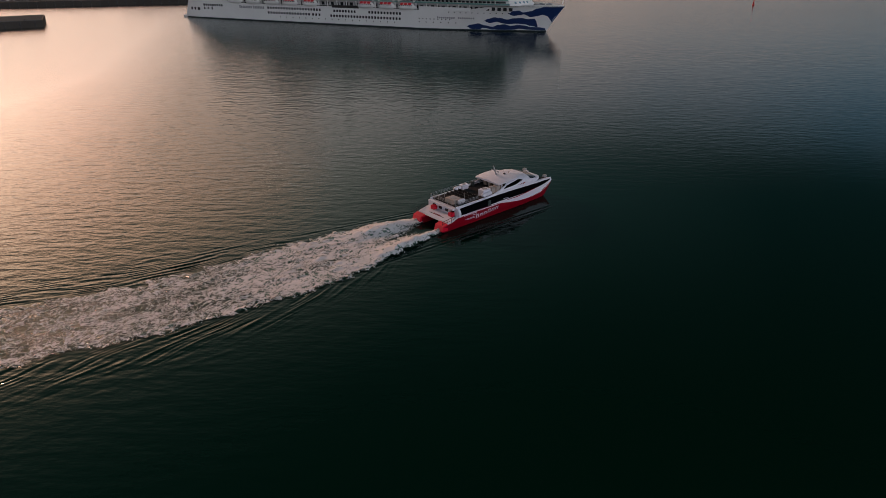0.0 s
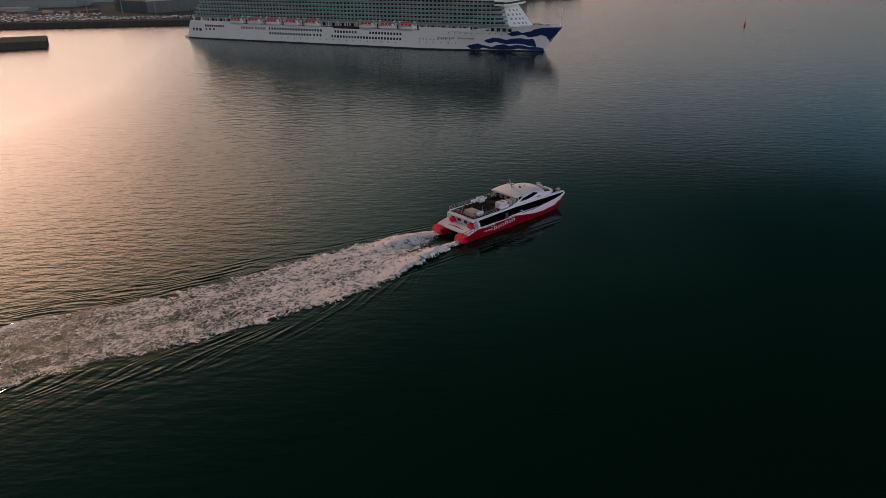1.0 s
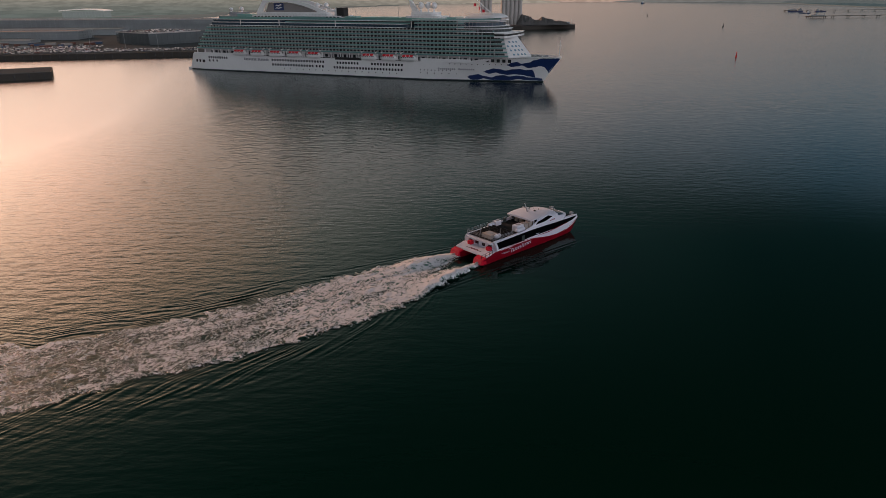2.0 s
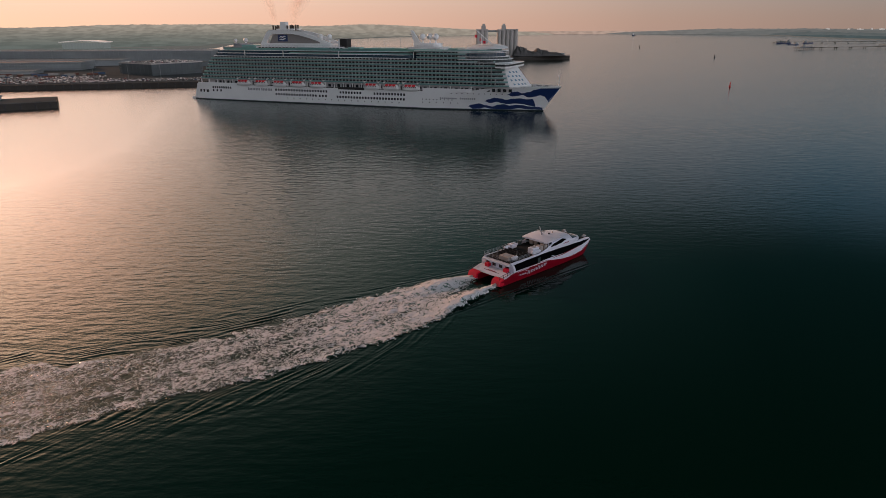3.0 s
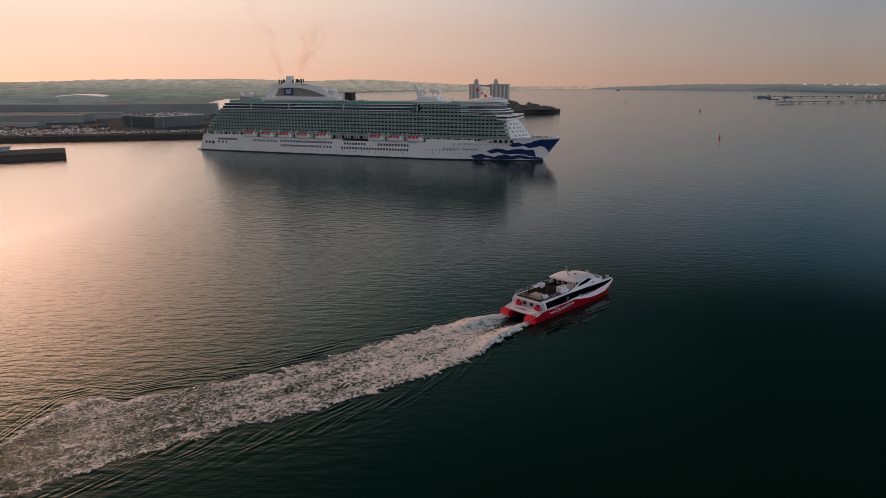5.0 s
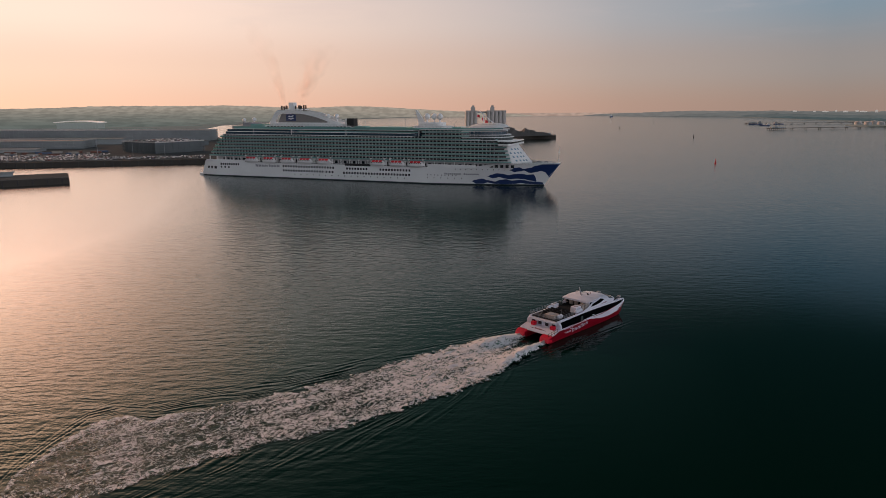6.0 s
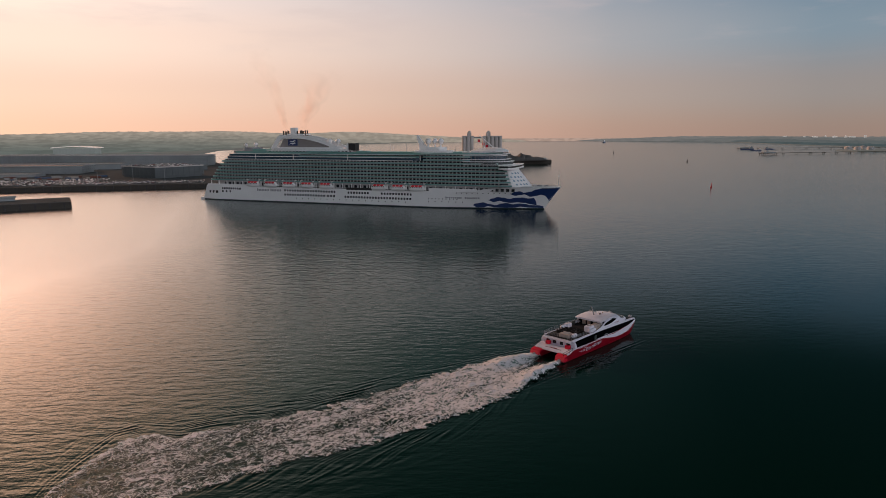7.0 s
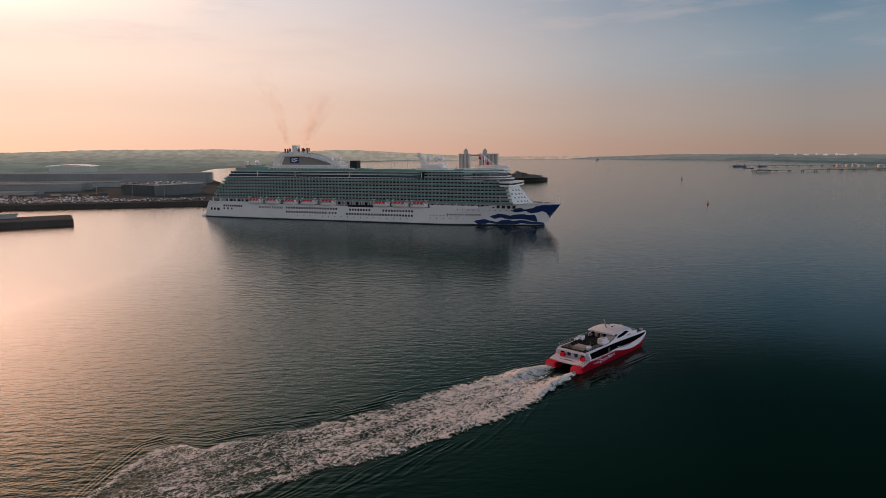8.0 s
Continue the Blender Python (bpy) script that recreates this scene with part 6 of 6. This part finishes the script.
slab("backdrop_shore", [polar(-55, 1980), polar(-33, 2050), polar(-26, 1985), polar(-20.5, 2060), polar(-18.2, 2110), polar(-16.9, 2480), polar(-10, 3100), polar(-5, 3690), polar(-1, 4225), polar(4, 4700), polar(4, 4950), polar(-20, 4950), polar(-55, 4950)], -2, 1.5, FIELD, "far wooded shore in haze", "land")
SHORE = [(-20.4, 2110), (-18.0, 2400), (-15.5, 2640), (-12.0, 2960), (-8.5, 3290), (-5.5, 3640), (-2.5, 4010), (1.5, 4330), (9.0, 4620)]
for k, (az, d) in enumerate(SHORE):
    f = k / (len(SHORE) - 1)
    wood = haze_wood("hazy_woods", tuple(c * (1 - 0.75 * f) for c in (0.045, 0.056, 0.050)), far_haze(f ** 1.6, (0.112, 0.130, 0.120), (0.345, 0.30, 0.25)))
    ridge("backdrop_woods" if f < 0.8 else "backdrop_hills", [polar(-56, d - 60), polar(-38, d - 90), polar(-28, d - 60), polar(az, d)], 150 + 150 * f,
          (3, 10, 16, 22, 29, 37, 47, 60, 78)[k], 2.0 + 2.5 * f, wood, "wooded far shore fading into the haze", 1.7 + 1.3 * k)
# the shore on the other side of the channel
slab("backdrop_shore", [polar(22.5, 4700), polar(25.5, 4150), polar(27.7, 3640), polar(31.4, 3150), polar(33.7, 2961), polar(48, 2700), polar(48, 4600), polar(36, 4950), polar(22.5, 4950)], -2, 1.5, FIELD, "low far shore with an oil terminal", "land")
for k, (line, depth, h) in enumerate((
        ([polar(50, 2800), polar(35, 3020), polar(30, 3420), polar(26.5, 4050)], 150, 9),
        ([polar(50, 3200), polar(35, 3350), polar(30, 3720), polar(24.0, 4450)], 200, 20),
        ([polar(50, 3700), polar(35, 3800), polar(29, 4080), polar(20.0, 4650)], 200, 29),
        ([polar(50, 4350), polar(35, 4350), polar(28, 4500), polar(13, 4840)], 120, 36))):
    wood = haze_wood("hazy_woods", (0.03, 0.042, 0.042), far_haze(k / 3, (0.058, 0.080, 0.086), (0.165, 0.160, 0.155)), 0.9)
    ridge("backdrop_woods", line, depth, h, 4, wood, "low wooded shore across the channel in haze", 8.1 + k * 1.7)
# pale far strip, its haze put in as emission, raises the horizon
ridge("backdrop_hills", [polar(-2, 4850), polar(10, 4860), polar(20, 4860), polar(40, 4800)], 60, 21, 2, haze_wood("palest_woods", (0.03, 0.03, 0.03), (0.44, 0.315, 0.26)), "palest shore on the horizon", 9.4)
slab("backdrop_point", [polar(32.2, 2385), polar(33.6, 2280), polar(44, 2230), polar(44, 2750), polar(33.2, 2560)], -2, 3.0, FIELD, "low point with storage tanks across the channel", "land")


def tank(m, r, h):
    e = thing("oil_tank", m, "pale cylindrical oil storage tank", "tank", "tanks of the oil terminal")
    bm = bmesh.new()
    rod(bm, (0, 0, 0), (0, 0, h), r, seg=24)
    part("tank_shell", bm, TANK, e, smooth=True)
    bm = bmesh.new()
    rod(bm, (0, 0, h), (0, 0, h + r * 0.15), r * 1.01, r * 0.1, seg=24)
    part("tank_roof", bm, SHEDROOF, e)
    return e


first_tank = tank(pose(*polar(33.0, 2460), 2.9), 10, 9)
for az, d in ((33.6, 2420), (34.4, 2440), (35.6, 2420), (34.0, 2560)):
    copy_thing(first_tank, pose(*polar(az, d), 2.9))


def town_block(m, w, h):
    e = thing("town_block", m, "far pale building block above the wooded shore", "building", "pale blocks along the far shore")
    bm = bmesh.new()
    box(bm, -w / 2, w / 2, -8, 8, 0, h)
    part("wall", bm, FARPALE, e)
    bm = bmesh.new()
    box(bm, -w / 2 - 0.6, w / 2 + 0.6, -8.6, 8.6, h, h + 1.6)
    box(bm, -w * 0.2, w * 0.1, -4, 4, h + 1.6, h + 3.0)
    part("roof", bm, FARPALE, e)


for az, d, w, h in ((24.2, 4640, 26, 24), (25.6, 4600, 20, 26), (28.9, 4290, 20, 32), (30.2, 4280, 12, 31), (30.9, 4280, 30, 30), (31.6, 4290, 9, 34), (32.2, 4280, 24, 31), (32.9, 4290, 14, 33), (33.3, 4280, 34, 30), (34.1, 4290, 12, 35)):
    town_block(pose(*polar(az, d), 1.4, 0, 0, -az), w, h)


def jetty(m, length, label):
    e = thing("jetty", m, label, "jetty")
    e.scale = (1, 1, 0.6)
    bm = bmesh.new()
    box(bm, -22, 30, -7, 7, 5.6, 7.2)
    part("jetty_head", bm, QUAY, e)
    bm = bmesh.new()
    box(bm, -14, 26, -4, 4, 7.2, 11.0)
    box(bm, -2, 4, -2, 2, 11.0, 15)
    part("pump_house", bm, SHED, e)
    bm = bmesh.new()
    box(bm, 30, length, -2.2, 2.2, 6.2, 7.6)
    part("trestle_deck", bm, QUAY, e)
    for x in list(np.arange(-20, 30, 12)) + list(np.arange(52, length, 44)):
        bm = bmesh.new()
        for y in (-3.2, 3.2):
            rod(bm, (x, y, -4), (x, y, 6.2), 0.6, seg=8)
        box(bm, x - 2.2, x + 2.2, -4.5, 4.5, 5.0, 6.2)
        part("pile_cap", bm, QUAY, e)
    return e


jetty(pose(890, 1704, 0, 0, 0, 14), 620, "dark oil jetty on piles with a long trestle")
jetty(pose(1090, 2239, 0, 0, 0, 3), 800, "far dark oil jetty on piles")


def buoy(m, mt, label, top=True):
    e = thing("buoy", m, label, "buoy", "channel buoys")
    bm = bmesh.new()
    rod(bm, (0, 0, -0.8), (0, 0, 0.9), 1.5, 1.5, 18)
    rod(bm, (0, 0, 0.9), (0, 0, 1.2), 1.5, 1.1, 18)
    part("float", bm, mt, e)
    bm = bmesh.new()
    for a in range(4):
        th = a * math.pi / 2 + 0.4
        rod(bm, (1.0 * math.cos(th), 1.0 * math.sin(th), 1.1), (0.45 * math.cos(th), 0.45 * math.sin(th), 5.0), 0.12, seg=6)
    rod(bm, (0, 0, 1.4), (0, 0, 4.2), 0.8, 0.55, 12)
    part("tower", bm, mt, e)
    bm = bmesh.new()
    rod(bm, (0, 0, 5.0), (0, 0, 5.3), 0.7, seg=10)
    rod(bm, (0, 0, 5.3), (0, 0, 6.6), 0.42, seg=10)
    part("topmark", bm, mt, e)
    return e


buoy(pose(295, 690, 0) @ Matrix.Scale(0.72, 4), BUOYRED, "red channel buoy floating with its lattice tower")
buoy(pose(516, 1300, 0), BLACK, "dark channel buoy far off")
copy_thing(buoy(pose(539, 1884, 0), BLACK, "dark channel buoy far off"), pose(839, 2479, 0))


def far_vessel(m, k, label, house=WHITE):
    e = thing("far_vessel", m, label, "ship")
    bm = bmesh.new()
    loft(bm, [[(x * k, -h * k, -1), (x * k, -h * k, 4 * k), (x * k, h * k, 4 * k), (x * k, h * k, -1)] for x, h in ((-28, 4), (-20, 5.5), (10, 5.5), (22, 3.2), (31, 0.2))])
    part("hull", bm, NAVY, e)
    bm = bmesh.new()
    box(bm, -24 * k, -8 * k, -4 * k, 4 * k, 4 * k, 11 * k, 0.3)
    box(bm, -20 * k, -13 * k, -3 * k, 3 * k, 11 * k, 15 * k, 0.3)
    part("superstructure", bm, house, e)
    return e


far_vessel(pose(*polar(15.4, 4145), 0, 0, 0, 60), 1.0, "far pale ship under way in the channel")
far_vessel(pose(1043, 2056, 0, 0, 0, 170), 0.5, "far moored tug beside the jetty")
far_vessel(pose(1092, 2215, 0, 0, 0, 176), 0.75, "far dark coaster moored at the oil jetty", SHED)
far_vessel(pose(1172, 2222, 0, 0, 0, 4), 0.6, "far dark coaster moored at the oil jetty", SHED)


# ---- thin funnel smoke ----


def smoke_material():
    m = bpy.data.materials.new("thin_brown_smoke")
    m.use_nodes = True
    tr = m.node_tree
    tr.nodes.clear()
    out = tr.nodes.new("ShaderNodeOutputMaterial")
    haze = nodes_of(tr, "ShaderNodeBsdfTranslucent", Color=(0.95, 0.45, 0.25, 1))
    clear = tr.nodes.new("ShaderNodeBsdfTransparent")
    tc = tr.nodes.new("ShaderNodeTexCoord")
    n = nodes_of(tr, "ShaderNodeTexNoise", Scale=0.07, Detail=3.0, Roughness=0.5)
    link(tr, tc.outputs["Object"], n.inputs["Vector"])
    thick = tr.nodes.new("ShaderNodeAttribute")
    thick.attribute_name = "thickness"
    fac = math_node(tr, "MULTIPLY", math_node(tr, "MULTIPLY_ADD", n.outputs["Fac"], 3.0, -0.95, clamp=True), thick.outputs["Fac"], clamp=True)
    mx = tr.nodes.new("ShaderNodeMixShader")
    link(tr, fac, mx.inputs[0])
    link(tr, clear.outputs[0], mx.inputs[1])
    link(tr, haze.outputs[0], mx.inputs[2])
    link(tr, mx.outputs[0], out.inputs[0])
    return m


SMOKE = smoke_material()


def smoke_plume(start, drift, r0, r1, dense, seed):
    """A rising, widening trail: three rippled veils, thinning out with height and to the sides."""
    bm = bmesh.new()
    lay = bm.verts.layers.float.new("thickness")
    rows, cols = 40, 14
    for veil in range(3):
        grid = []
        for i in range(rows + 1):
            f = i / rows
            r = r0 + (r1 - r0) * f
            line = []
            for j in range(cols + 1):
                u = j / cols * 2 - 1
                n1 = noise.noise((f * 5, u * 1.1, seed + veil * 3.1))
                n2 = noise.noise((f * 9, u * 1.6, seed + 7 + veil * 2.3))
                x = start[0] + drift[0] * f ** 1.3 + r * (u + 0.5 * n1)
                y = start[1] + (veil - 1) * r * 0.6 + r * 0.7 * n2 + r * 0.35 * math.cos(u * 1.5)
                v = bm.verts.new((x, y, start[2] + drift[1] * f + 0.4 * r * n2))
                v[lay] = dense * (1 - u * u) ** 1.3 * (1 - f) ** 0.8 * min(1, f * 9)
                line.append(v)
            grid.append(line)
        for a, b in zip(grid, grid[1:]):
            for j in range(cols):
                bm.faces.new((a[j], a[j + 1], b[j + 1], b[j]))
    ob = part("funnel_smoke", bm, SMOKE, None, "thin brown smoke drifting up from the cruise ship's funnel", smooth=True)
    ob.matrix_basis = SHIP
    tagged(ob, category="smoke", kind="stuff")


smoke_plume((97, 0, 60.8), (27, 50), 3.0, 17.0, 0.20, 5)
smoke_plume((80, 0, 60.4), (-32, 74), 1.6, 15.0, 0.11, 8)
